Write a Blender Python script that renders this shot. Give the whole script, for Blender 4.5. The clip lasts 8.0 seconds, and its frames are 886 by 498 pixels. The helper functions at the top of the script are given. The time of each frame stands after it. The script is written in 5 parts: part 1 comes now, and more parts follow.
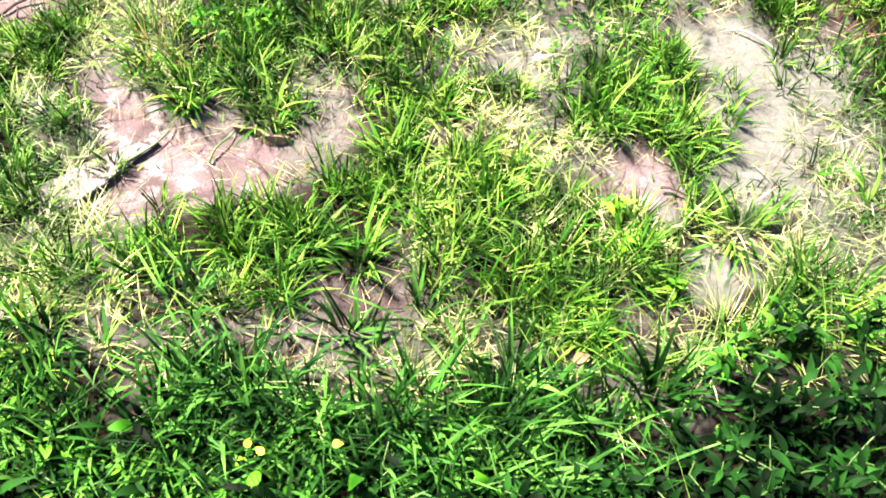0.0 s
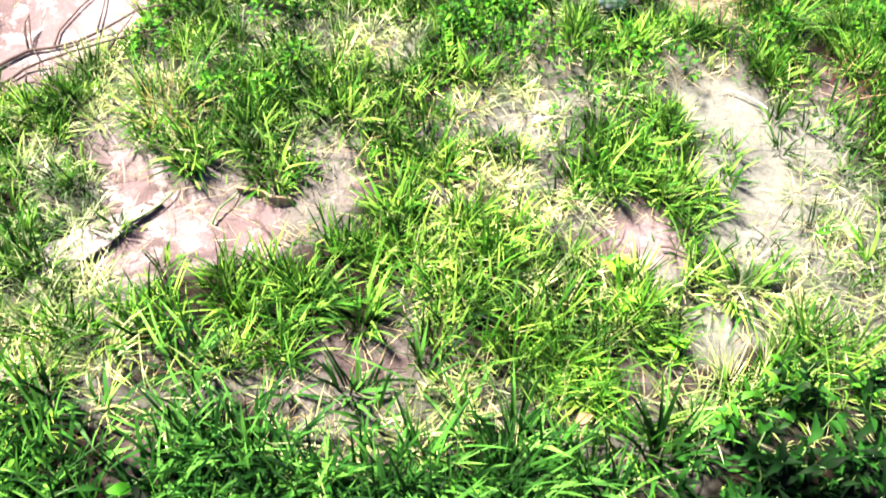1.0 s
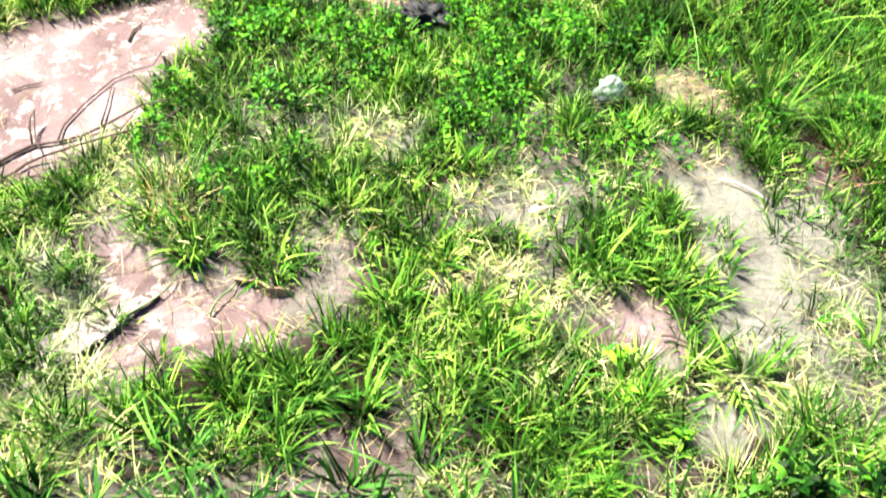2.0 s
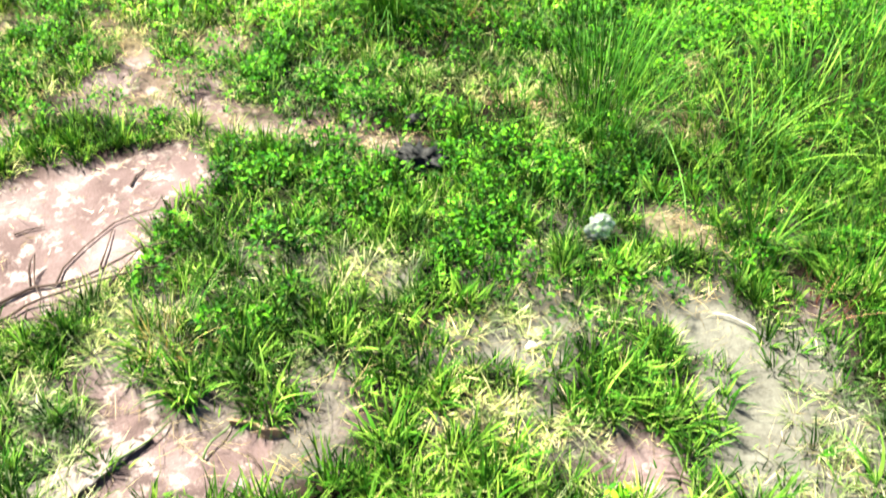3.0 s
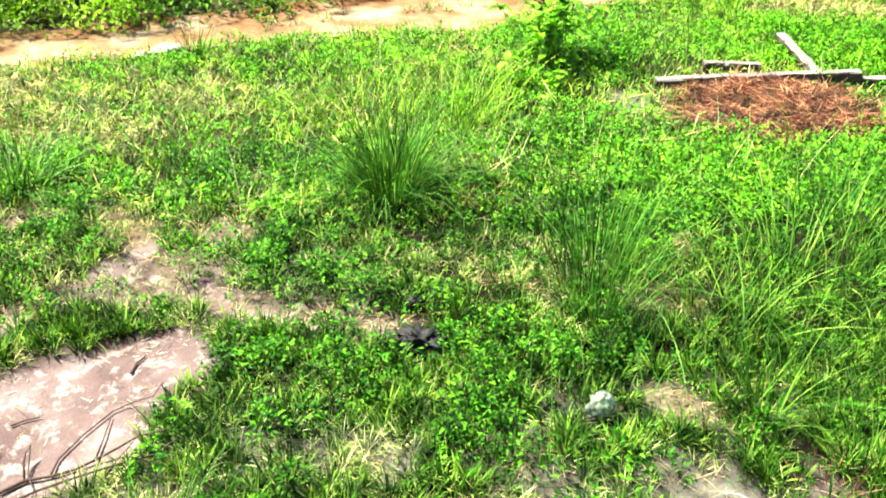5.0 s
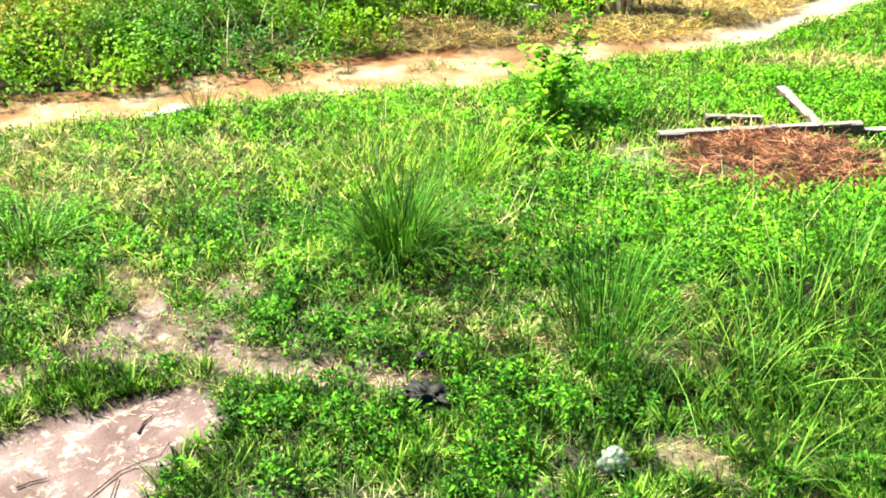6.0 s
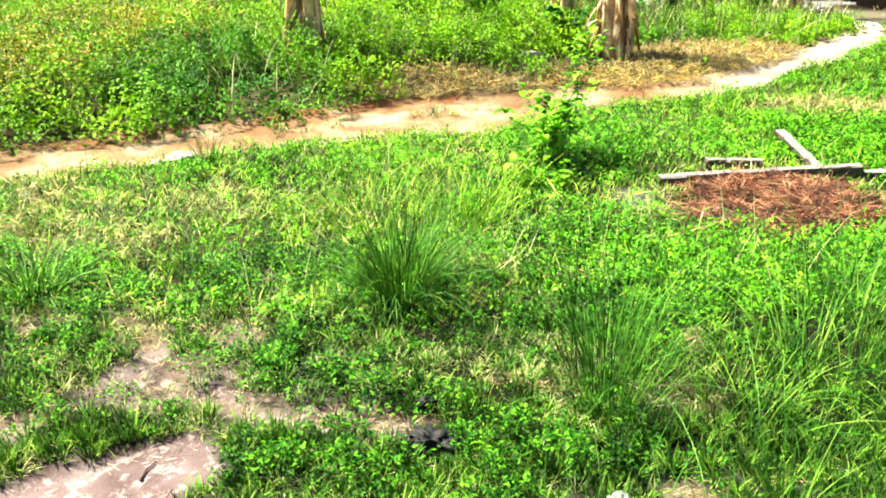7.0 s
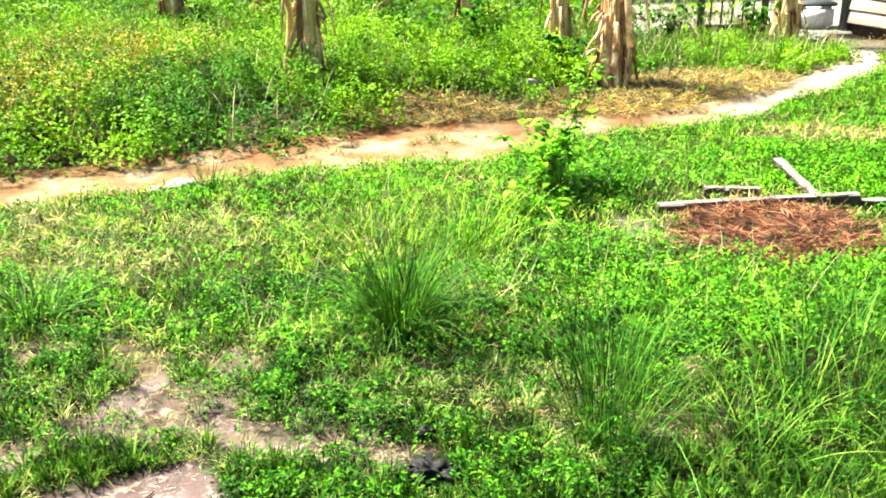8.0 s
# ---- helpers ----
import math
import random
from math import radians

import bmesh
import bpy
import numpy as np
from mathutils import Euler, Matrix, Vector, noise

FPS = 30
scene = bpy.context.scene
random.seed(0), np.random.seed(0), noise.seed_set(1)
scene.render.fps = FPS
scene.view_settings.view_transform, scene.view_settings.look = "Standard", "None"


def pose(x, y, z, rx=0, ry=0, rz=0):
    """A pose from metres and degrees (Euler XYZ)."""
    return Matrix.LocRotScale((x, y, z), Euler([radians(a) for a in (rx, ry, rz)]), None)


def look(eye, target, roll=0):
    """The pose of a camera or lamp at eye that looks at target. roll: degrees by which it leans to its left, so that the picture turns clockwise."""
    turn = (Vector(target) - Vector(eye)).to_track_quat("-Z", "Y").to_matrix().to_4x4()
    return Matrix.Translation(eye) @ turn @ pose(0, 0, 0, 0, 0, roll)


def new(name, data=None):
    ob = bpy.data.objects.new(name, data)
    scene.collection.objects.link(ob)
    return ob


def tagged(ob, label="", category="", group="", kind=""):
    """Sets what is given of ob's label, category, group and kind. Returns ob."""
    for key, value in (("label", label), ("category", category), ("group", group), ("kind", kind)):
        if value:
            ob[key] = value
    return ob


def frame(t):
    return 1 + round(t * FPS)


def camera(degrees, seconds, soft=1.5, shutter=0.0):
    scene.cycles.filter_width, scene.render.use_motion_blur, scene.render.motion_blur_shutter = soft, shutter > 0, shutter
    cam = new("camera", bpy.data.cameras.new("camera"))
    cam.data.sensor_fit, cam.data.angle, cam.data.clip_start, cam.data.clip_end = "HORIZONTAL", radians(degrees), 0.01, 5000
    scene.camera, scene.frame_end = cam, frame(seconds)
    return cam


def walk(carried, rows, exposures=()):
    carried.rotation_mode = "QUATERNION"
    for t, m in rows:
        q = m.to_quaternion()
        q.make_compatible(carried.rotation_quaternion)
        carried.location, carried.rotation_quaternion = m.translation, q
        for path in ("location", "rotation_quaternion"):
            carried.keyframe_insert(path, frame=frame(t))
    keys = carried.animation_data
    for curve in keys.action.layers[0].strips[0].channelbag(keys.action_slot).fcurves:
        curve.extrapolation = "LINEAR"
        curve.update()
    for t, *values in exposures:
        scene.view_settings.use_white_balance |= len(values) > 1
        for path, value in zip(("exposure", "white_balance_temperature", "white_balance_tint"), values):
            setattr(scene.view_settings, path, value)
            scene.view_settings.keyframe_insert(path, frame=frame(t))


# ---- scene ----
cam = camera(54.35, 8.0, soft=1.8, shutter=0.5)
# seconds, eye, then yaw, pitch and roll of a camera held by someone who stands and raises the view
ROWS = [
    (0.0, 0.016, 0.019, 1.478, -0.29, -60.04, 2.00),
    (0.5, 0.017, 0.019, 1.479, 0.01, -58.95, 1.68),
    (1.0, 0.011, 0.015, 1.483, -0.16, -56.06, 1.72),
    (1.2, 0.009, 0.013, 1.484, -0.17, -55.15, 1.71),
    (2.3, 0.014, 0.026, 1.481, 0.04, -48.00, 0.98),
    (2.5, 0.011, 0.026, 1.489, -0.40, -46.33, 1.27),
    (3.0, 0.008, 0.016, 1.492, -0.35, -41.23, 0.72),
    (3.5, 0.005, 0.009, 1.497, -0.44, -37.40, 0.59),
    (4.0, 0.003, 0.005, 1.511, -0.57, -33.01, 0.20),
    (4.5, -0.001, 0.001, 1.511, -0.72, -31.07, -0.03),
    (4.7, -0.001, -0.001, 1.512, -0.70, -30.50, -0.12),
    (5.8, -0.003, -0.012, 1.512, -0.38, -26.17, -0.96),
    (6.0, -0.006, -0.009, 1.514, -0.26, -25.70, -1.14),
    (6.5, -0.002, -0.017, 1.519, 0.17, -23.89, -1.51),
    (7.0, -0.003, -0.021, 1.520, -0.07, -22.75, -1.58),
    (7.5, -0.006, -0.019, 1.524, 0.58, -21.24, -2.15),
    (8.0, -0.007, -0.024, 1.533, -0.22, -21.08, -1.40),
]
walk(cam, [(t, pose(x, y, z, 90 + pitch, 0, yaw) @ pose(0, 0, 0, 0, 0, roll)) for t, x, y, z, yaw, pitch, roll in ROWS],
     exposures=[(0.0, 2.8, 6600, 18), (1.0, 2.94, 6600, 16), (2.5, 2.68, 6800, 8), (3.5, 2.62, 7050, 4), (4.5, 2.55, 7100, 5), (8.0, 2.45, 7200, 5)])

# ---- light ----
world = bpy.data.worlds.new("sky")
scene.world = world
world.use_nodes = True
wn = world.node_tree
sky = wn.nodes.new("ShaderNodeTexSky")
sky.sky_type, sky.sun_disc = "NISHITA", False
sky.air_density, sky.dust_density = 0.6, 0.4
SUN_EL, SUN_AZ = radians(57), radians(-62)      # azimuth from straight ahead, clockwise
sky.sun_elevation, sky.sun_rotation = SUN_EL, SUN_AZ
wn.links.new(sky.outputs[0], wn.nodes["Background"].inputs[0])
wn.nodes["Background"].inputs[1].default_value = 0.05
sun = bpy.data.lights.new("sun", "SUN")
sun.energy, sun.angle, sun.color = 5.0, radians(10.0), (1.0, 0.94, 0.82)
toward = Vector((math.sin(SUN_AZ) * math.cos(SUN_EL), math.cos(SUN_AZ) * math.cos(SUN_EL), math.sin(SUN_EL)))
new("sun", sun).matrix_world = look(toward * 30, (0, 0, 0))

rng = np.random.default_rng(7)


# ---- materials ----
def node_material(name):
    m = bpy.data.materials.new(name)
    m.use_nodes = True
    nt = m.node_tree
    return m, nt, nt.nodes["Principled BSDF"], nt.nodes["Material Output"]


def ramp(nt, fac, stops):
    r = nt.nodes.new("ShaderNodeValToRGB")
    while len(r.color_ramp.elements) < len(stops):
        r.color_ramp.elements.new(0.5)
    for e, (p, c) in zip(r.color_ramp.elements, stops):
        e.position, e.color = p, (*c, 1)
    nt.links.new(fac, r.inputs[0])
    return r.outputs[0]


def noise_tex(nt, scale, detail=4.0, rough=0.6, coords="position"):
    n = nt.nodes.new("ShaderNodeTexNoise")
    n.inputs["Scale"].default_value, n.inputs["Detail"].default_value, n.inputs["Roughness"].default_value = scale, detail, rough
    src = nt.nodes.new("ShaderNodeNewGeometry").outputs["Position"] if coords == "position" else nt.nodes.new("ShaderNodeTexCoord").outputs["Object"]
    nt.links.new(src, n.inputs["Vector"])
    return n.outputs["Fac"]


def mix_color(nt, fac, a, b, how="MIX"):
    m = nt.nodes.new("ShaderNodeMix")
    m.data_type, m.blend_type = "RGBA", how
    for value, socket in ((fac, m.inputs[0]), (a, m.inputs[6]), (b, m.inputs[7])):
        if hasattr(value, "node"):
            nt.links.new(value, socket)
        else:
            socket.default_value = value if isinstance(value, float) else (*value, 1)
    return m.outputs[2]


def bump(nt, height, strength, distance, bsdf):
    b = nt.nodes.new("ShaderNodeBump")
    b.inputs["Strength"].default_value, b.inputs["Distance"].default_value = strength, distance
    nt.links.new(height, b.inputs["Height"])
    nt.links.new(b.outputs[0], bsdf.inputs["Normal"])


def foliage(name, dark, mid, light, through_light=0.1, rough=0.55, patch=1.3, tint=None, plant=11.0, gloss=0.08, wide=((0.72, 0.78, 0.8), (1.2, 1.12, 0.9))):
    """Leaf surface: colour varies leaf by leaf and in drifts, its darks deepened for shaded gaps; some light comes
    through.
    """
    m, nt, bsdf, out = node_material(name)
    both = nt.nodes.new("ShaderNodeMath")
    both.operation = "ADD"
    nt.links.new(nt.nodes.new("ShaderNodeNewGeometry").outputs["Random Per Island"], both.inputs[0])
    nt.links.new(nt.nodes.new("ShaderNodeObjectInfo").outputs["Random"], both.inputs[1])
    wrap = nt.nodes.new("ShaderNodeMath")
    wrap.operation = "FRACT"
    nt.links.new(both.outputs[0], wrap.inputs[0])
    island = wrap.outputs[0]
    leafwise = ramp(nt, island, [(0.0, dark), (0.5, mid), (1.0, light)])
    drift = ramp(nt, noise_tex(nt, patch, 3.0), [(0.35, wide[0]), (0.65, wide[1])])
    colour = mix_color(nt, 1.0, leafwise, drift, "MULTIPLY")
    # darker and brighter patches that stand in for shade between plants
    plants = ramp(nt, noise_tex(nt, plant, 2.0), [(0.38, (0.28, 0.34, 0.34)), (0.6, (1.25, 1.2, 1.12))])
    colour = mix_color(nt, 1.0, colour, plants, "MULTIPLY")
    if tint:
        colour = mix_color(nt, ramp(nt, noise_tex(nt, 45.0, 2.0), [(0.56, (0, 0, 0)), (0.7, (1, 1, 1))]), colour, tint)
    nt.links.new(colour, bsdf.inputs["Base Color"])
    bsdf.inputs["Roughness"].default_value = rough
    bsdf.inputs["Specular IOR Level"].default_value = gloss
    tr = nt.nodes.new("ShaderNodeBsdfTranslucent")
    nt.links.new(mix_color(nt, 1.0, colour, (1.15, 1.15, 0.6), "MULTIPLY"), tr.inputs["Color"])
    mx = nt.nodes.new("ShaderNodeMixShader")
    mx.inputs[0].default_value = through_light
    nt.links.new(bsdf.outputs[0], mx.inputs[1])
    nt.links.new(tr.outputs[0], mx.inputs[2])
    nt.links.new(mx.outputs[0], out.inputs["Surface"])
    return m


def surface(name, stops, scale, rough=0.8, bump_scale=60.0, bump_depth=0.004, strength=0.6, coords="object", speck=None):
    """Opaque natural surface: broad stains from a noise, a finer grain over it, and relief."""
    m, nt, bsdf, _ = node_material(name)
    colour = ramp(nt, noise_tex(nt, scale, 6.0, 0.65, coords), stops)
    fine = noise_tex(nt, bump_scale, 5.0, 0.7, coords)
    colour = mix_color(nt, 1.0, colour, ramp(nt, fine, [(0.3, (0.7, 0.7, 0.7)), (0.7, (1.2, 1.2, 1.2))]), "MULTIPLY")
    if speck:
        colour = mix_color(nt, ramp(nt, noise_tex(nt, bump_scale * 0.6, 2.0, 0.5, coords), [(0.6, (0, 0, 0)), (0.66, (1, 1, 1))]), colour, speck)
    nt.links.new(colour, bsdf.inputs["Base Color"])
    bsdf.inputs["Roughness"].default_value = rough
    bsdf.inputs["Specular IOR Level"].default_value = 0.15 if rough > 0.5 else 0.45
    bump(nt, fine, strength, bump_depth, bsdf)
    return m


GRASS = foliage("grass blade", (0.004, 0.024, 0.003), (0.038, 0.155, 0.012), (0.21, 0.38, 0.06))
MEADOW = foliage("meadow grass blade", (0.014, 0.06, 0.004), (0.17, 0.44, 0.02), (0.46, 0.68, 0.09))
# deep green broad blade, with the shade near the feet put into its colour
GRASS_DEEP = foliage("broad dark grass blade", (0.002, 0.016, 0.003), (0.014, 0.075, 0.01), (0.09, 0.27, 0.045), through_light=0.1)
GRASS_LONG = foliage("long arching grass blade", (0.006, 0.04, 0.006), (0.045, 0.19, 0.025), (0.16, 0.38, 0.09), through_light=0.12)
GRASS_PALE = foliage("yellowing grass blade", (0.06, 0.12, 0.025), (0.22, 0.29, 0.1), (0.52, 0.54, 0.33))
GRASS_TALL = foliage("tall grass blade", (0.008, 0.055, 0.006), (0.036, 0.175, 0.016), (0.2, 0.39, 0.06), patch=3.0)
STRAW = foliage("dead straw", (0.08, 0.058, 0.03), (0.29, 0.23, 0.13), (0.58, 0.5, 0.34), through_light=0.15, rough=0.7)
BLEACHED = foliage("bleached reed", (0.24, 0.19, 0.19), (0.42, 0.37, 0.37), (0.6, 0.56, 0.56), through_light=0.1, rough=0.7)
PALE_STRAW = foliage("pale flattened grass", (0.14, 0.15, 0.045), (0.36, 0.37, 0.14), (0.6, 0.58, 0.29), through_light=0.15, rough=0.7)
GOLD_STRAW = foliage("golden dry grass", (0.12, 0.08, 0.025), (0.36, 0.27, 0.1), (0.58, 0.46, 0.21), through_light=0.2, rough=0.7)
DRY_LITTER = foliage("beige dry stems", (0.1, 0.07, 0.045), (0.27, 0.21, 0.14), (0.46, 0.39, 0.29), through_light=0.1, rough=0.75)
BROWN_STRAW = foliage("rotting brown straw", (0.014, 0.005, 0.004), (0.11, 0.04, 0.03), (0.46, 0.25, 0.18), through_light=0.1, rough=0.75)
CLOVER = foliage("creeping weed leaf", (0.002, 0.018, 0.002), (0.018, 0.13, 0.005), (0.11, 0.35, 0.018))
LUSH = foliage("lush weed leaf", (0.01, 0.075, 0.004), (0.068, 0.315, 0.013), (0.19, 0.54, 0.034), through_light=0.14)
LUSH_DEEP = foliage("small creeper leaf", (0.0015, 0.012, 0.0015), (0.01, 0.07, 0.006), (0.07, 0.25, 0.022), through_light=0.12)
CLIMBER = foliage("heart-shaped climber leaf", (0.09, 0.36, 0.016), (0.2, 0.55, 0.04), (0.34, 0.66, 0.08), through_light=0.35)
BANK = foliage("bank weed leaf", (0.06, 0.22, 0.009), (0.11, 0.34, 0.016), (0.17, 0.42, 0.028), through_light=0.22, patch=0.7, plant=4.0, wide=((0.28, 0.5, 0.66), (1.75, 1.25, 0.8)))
# dark green leaf taken near black to stand for the shade it grows in
WEED = foliage("broad weed leaf, shade in colour", (0.001, 0.005, 0.001), (0.0024, 0.017, 0.003), (0.014, 0.075, 0.011), through_light=0.06, rough=0.6, gloss=0.04)
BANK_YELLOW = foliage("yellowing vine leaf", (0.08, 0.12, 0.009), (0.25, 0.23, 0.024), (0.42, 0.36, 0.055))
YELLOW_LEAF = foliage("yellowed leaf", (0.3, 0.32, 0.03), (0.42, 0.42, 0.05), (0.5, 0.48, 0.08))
STEM = surface("green stem", [(0.3, (0.03, 0.08, 0.012)), (0.7, (0.1, 0.16, 0.04))], 9.0, 0.5)
TWIG = surface("dead twig bark", [(0.3, (0.03, 0.02, 0.018)), (0.7, (0.09, 0.065, 0.055))], 14.0, 0.85, 120.0)
BARK = surface("weathered bark", [(0.25, (0.1, 0.08, 0.075)), (0.55, (0.2, 0.17, 0.167)), (0.8, (0.3, 0.265, 0.262))], 11.0, 0.85, 70.0, 0.006, speck=(0.06, 0.04, 0.034))
TAN_BARK = surface("tan bark", [(0.3, (0.2, 0.13, 0.07)), (0.7, (0.38, 0.28, 0.18))], 14.0, 0.7, 70.0)
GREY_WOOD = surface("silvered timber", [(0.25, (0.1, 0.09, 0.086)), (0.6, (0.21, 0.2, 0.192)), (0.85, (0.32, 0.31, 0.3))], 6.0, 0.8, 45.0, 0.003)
# dark timber, which also paints the shade on the boards' sides
DARK_WOOD = surface("dark timber and board shade", [(0.25, (0.03, 0.022, 0.018)), (0.7, (0.1, 0.075, 0.06))], 6.0, 0.85, 40.0)
SHEATH = surface("dry banana sheath", [(0.3, (0.14, 0.075, 0.045)), (0.5, (0.44, 0.29, 0.17)), (0.72, (0.76, 0.62, 0.46))], 7.0, 0.7, 30.0, 0.004)
sheath_nt = SHEATH.node_tree
sheath_bsdf = sheath_nt.nodes["Principled BSDF"]
piece = ramp(sheath_nt, sheath_nt.nodes.new("ShaderNodeObjectInfo").outputs["Random"], [(0.0, (0.25, 0.18, 0.15)), (0.3, (1.0, 0.9, 0.8)), (0.65, (1.6, 1.5, 1.35)), (1.0, (2.0, 1.95, 1.9))])
sheath_nt.links.new(mix_color(sheath_nt, 1.0, sheath_bsdf.inputs["Base Color"].links[0].from_socket, piece, "MULTIPLY"), sheath_bsdf.inputs["Base Color"])
PSEUDO = surface("banana stem", [(0.3, (0.26, 0.17, 0.1)), (0.55, (0.6, 0.46, 0.18)), (0.8, (0.42, 0.26, 0.13))], 5.0, 0.55, 26.0, 0.003)
CONCRETE = surface("pale concrete", [(0.3, (0.2, 0.19, 0.18)), (0.7, (0.32, 0.31, 0.3))], 3.0, 0.85, 20.0)
WHITE_STONE = surface("pale stone", [(0.3, (0.25, 0.24, 0.22)), (0.7, (0.42, 0.41, 0.39))], 12.0, 0.8, 50.0)
WALL_PAINT = surface("whitewashed wall", [(0.3, (0.62, 0.64, 0.66)), (0.7, (0.8, 0.81, 0.82))], 1.5, 0.8, 25.0, 0.003)
SHED_BOARD = surface("faded shed board", [(0.25, (0.25, 0.21, 0.19)), (0.7, (0.4, 0.35, 0.31))], 4.0, 0.8, 30.0, 0.003)
DARK_METAL = surface("painted dark steel", [(0.3, (0.03, 0.04, 0.045)), (0.7, (0.07, 0.085, 0.09))], 8.0, 0.45, 60.0, 0.0005)
VAN_PAINT = surface("white plastic", [(0.3, (0.72, 0.73, 0.75)), (0.7, (0.8, 0.8, 0.8))], 2.0, 0.25, 40.0, 0.0002)
RUBBER = surface("tyre rubber", [(0.3, (0.02, 0.02, 0.02)), (0.7, (0.04, 0.04, 0.04))], 8.0, 0.8)
ROOF = surface("rusty sheet roof", [(0.3, (0.25, 0.16, 0.12)), (0.7, (0.42, 0.36, 0.32))], 2.0, 0.6)
BLACK_FILM = surface("black plastic film", [(0.3, (0.006, 0.007, 0.008)), (0.7, (0.016, 0.018, 0.02))], 20.0, 0.55, 60.0, 0.004)
WHITE_SCRAP = surface("white scrap", [(0.3, (0.7, 0.7, 0.68)), (0.7, (0.82, 0.82, 0.8))], 20.0, 0.6, 60.0, 0.002)

CUP, cup_nt, cup_bsdf, cup_out = node_material("clear crumpled plastic")
cup_bsdf.inputs["Base Color"].default_value = (0.82, 0.94, 0.88, 1)
cup_bsdf.inputs["Roughness"].default_value = 0.14
cup_bsdf.inputs["Transmission Weight"].default_value = 0.86
cup_bsdf.inputs["IOR"].default_value = 1.3
bump(cup_nt, noise_tex(cup_nt, 70.0, 3.0, 0.6, "object"), 0.5, 0.004, cup_bsdf)


# the soil: brown earth, pale drying mud and thatch by the ground's own cover values
SOIL, nt, bsdf, _ = node_material("soil")
attr = nt.nodes.new("ShaderNodeAttribute")
attr.attribute_name = "cover"
split = nt.nodes.new("ShaderNodeSeparateColor")
nt.links.new(attr.outputs["Color"], split.inputs[0])
# earth kept nearly black, painting in the shade beneath grass and weeds
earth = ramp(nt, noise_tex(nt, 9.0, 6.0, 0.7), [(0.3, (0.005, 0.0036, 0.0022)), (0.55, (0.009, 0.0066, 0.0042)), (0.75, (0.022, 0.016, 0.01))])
mud = ramp(nt, noise_tex(nt, 5.0, 5.0, 0.6), [(0.32, (0.078, 0.053, 0.053)), (0.5, (0.118, 0.085, 0.087)), (0.68, (0.185, 0.145, 0.15))])
grey = ramp(nt, noise_tex(nt, 16.0, 6.0, 0.7), [(0.3, (0.075, 0.074, 0.065)), (0.6, (0.128, 0.13, 0.113)), (0.8, (0.2, 0.204, 0.182))])
crust = ramp(nt, noise_tex(nt, 17.0, 8.0, 0.72), [(0.53, (0, 0, 0)), (0.6, (0.75, 0.75, 0.75))])
mud = mix_color(nt, crust, mud, (0.33, 0.28, 0.275))
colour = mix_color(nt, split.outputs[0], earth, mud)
colour = mix_color(nt, split.outputs[1], colour, grey)
thatch = ramp(nt, noise_tex(nt, 22.0, 5.0, 0.7), [(0.3, (0.05, 0.042, 0.02)), (0.6, (0.16, 0.135, 0.07)), (0.8, (0.28, 0.24, 0.14))])
colour = mix_color(nt, split.outputs[2], colour, thatch)
sward = ramp(nt, noise_tex(nt, 6.0, 6.0, 0.7), [(0.3, (0.008, 0.022, 0.003)), (0.55, (0.025, 0.06, 0.007)), (0.75, (0.06, 0.09, 0.02))])
colour = mix_color(nt, attr.outputs["Alpha"], colour, sward)
crumbs = noise_tex(nt, 150.0, 4.0, 0.75)
colour = mix_color(nt, 1.0, colour, ramp(nt, crumbs, [(0.3, (0.72, 0.7, 0.68)), (0.7, (1.18, 1.18, 1.18))]), "MULTIPLY")
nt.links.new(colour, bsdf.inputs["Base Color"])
bsdf.inputs["Specular IOR Level"].default_value = 0.06
wetness = nt.nodes.new("ShaderNodeMapRange")
nt.links.new(split.outputs[0], wetness.inputs[0])
wetness.inputs[3].default_value, wetness.inputs[4].default_value = 0.85, 0.5
nt.links.new(wetness.outputs[0], bsdf.inputs["Roughness"])
bump(nt, crumbs, 0.7, 0.004, bsdf)

# the trodden path: pale sand with red-brown stretches
PATH, nt, bsdf, _ = node_material("trodden earth")
lane = nt.nodes.new("ShaderNodeAttribute")
lane.attribute_name = "side"
sway = nt.nodes.new("ShaderNodeMath")
sway.operation = "MULTIPLY_ADD"
nt.links.new(noise_tex(nt, 2.6, 5.0, 0.7), sway.inputs[0])
sway.inputs[1].default_value = 1.5
nt.links.new(lane.outputs["Fac"], sway.inputs[2])
red_step = nt.nodes.new("ShaderNodeMapRange")
nt.links.new(sway.outputs[0], red_step.inputs[0])
red_step.inputs[1].default_value, red_step.inputs[2].default_value = 1.3, 1.6
sand = ramp(nt, noise_tex(nt, 2.2, 6.0, 0.65), [(0.36, (0.12, 0.065, 0.03)), (0.5, (0.19, 0.125, 0.068)), (0.62, (0.29, 0.235, 0.17))])
pale_step = nt.nodes.new("ShaderNodeMapRange")
nt.links.new(lane.outputs["Fac"], pale_step.inputs[0])
pale_step.inputs[1].default_value, pale_step.inputs[2].default_value = 0.0, -0.9
sand = mix_color(nt, pale_step.outputs[0], sand, (0.33, 0.29, 0.235))
sand = mix_color(nt, red_step.outputs[0], sand, (0.14, 0.06, 0.025))
grit = noise_tex(nt, 40.0, 5.0, 0.7)
nt.links.new(mix_color(nt, 1.0, sand, ramp(nt, grit, [(0.3, (0.75, 0.72, 0.7)), (0.7, (1.15, 1.15, 1.15))]), "MULTIPLY"), bsdf.inputs["Base Color"])
bsdf.inputs["Roughness"].default_value = 0.85
bsdf.inputs["Specular IOR Level"].default_value = 0.1
bump(nt, grit, 0.6, 0.01, bsdf)

# ---- plan of the ground ----
TABLE = rng.random((256, 256))


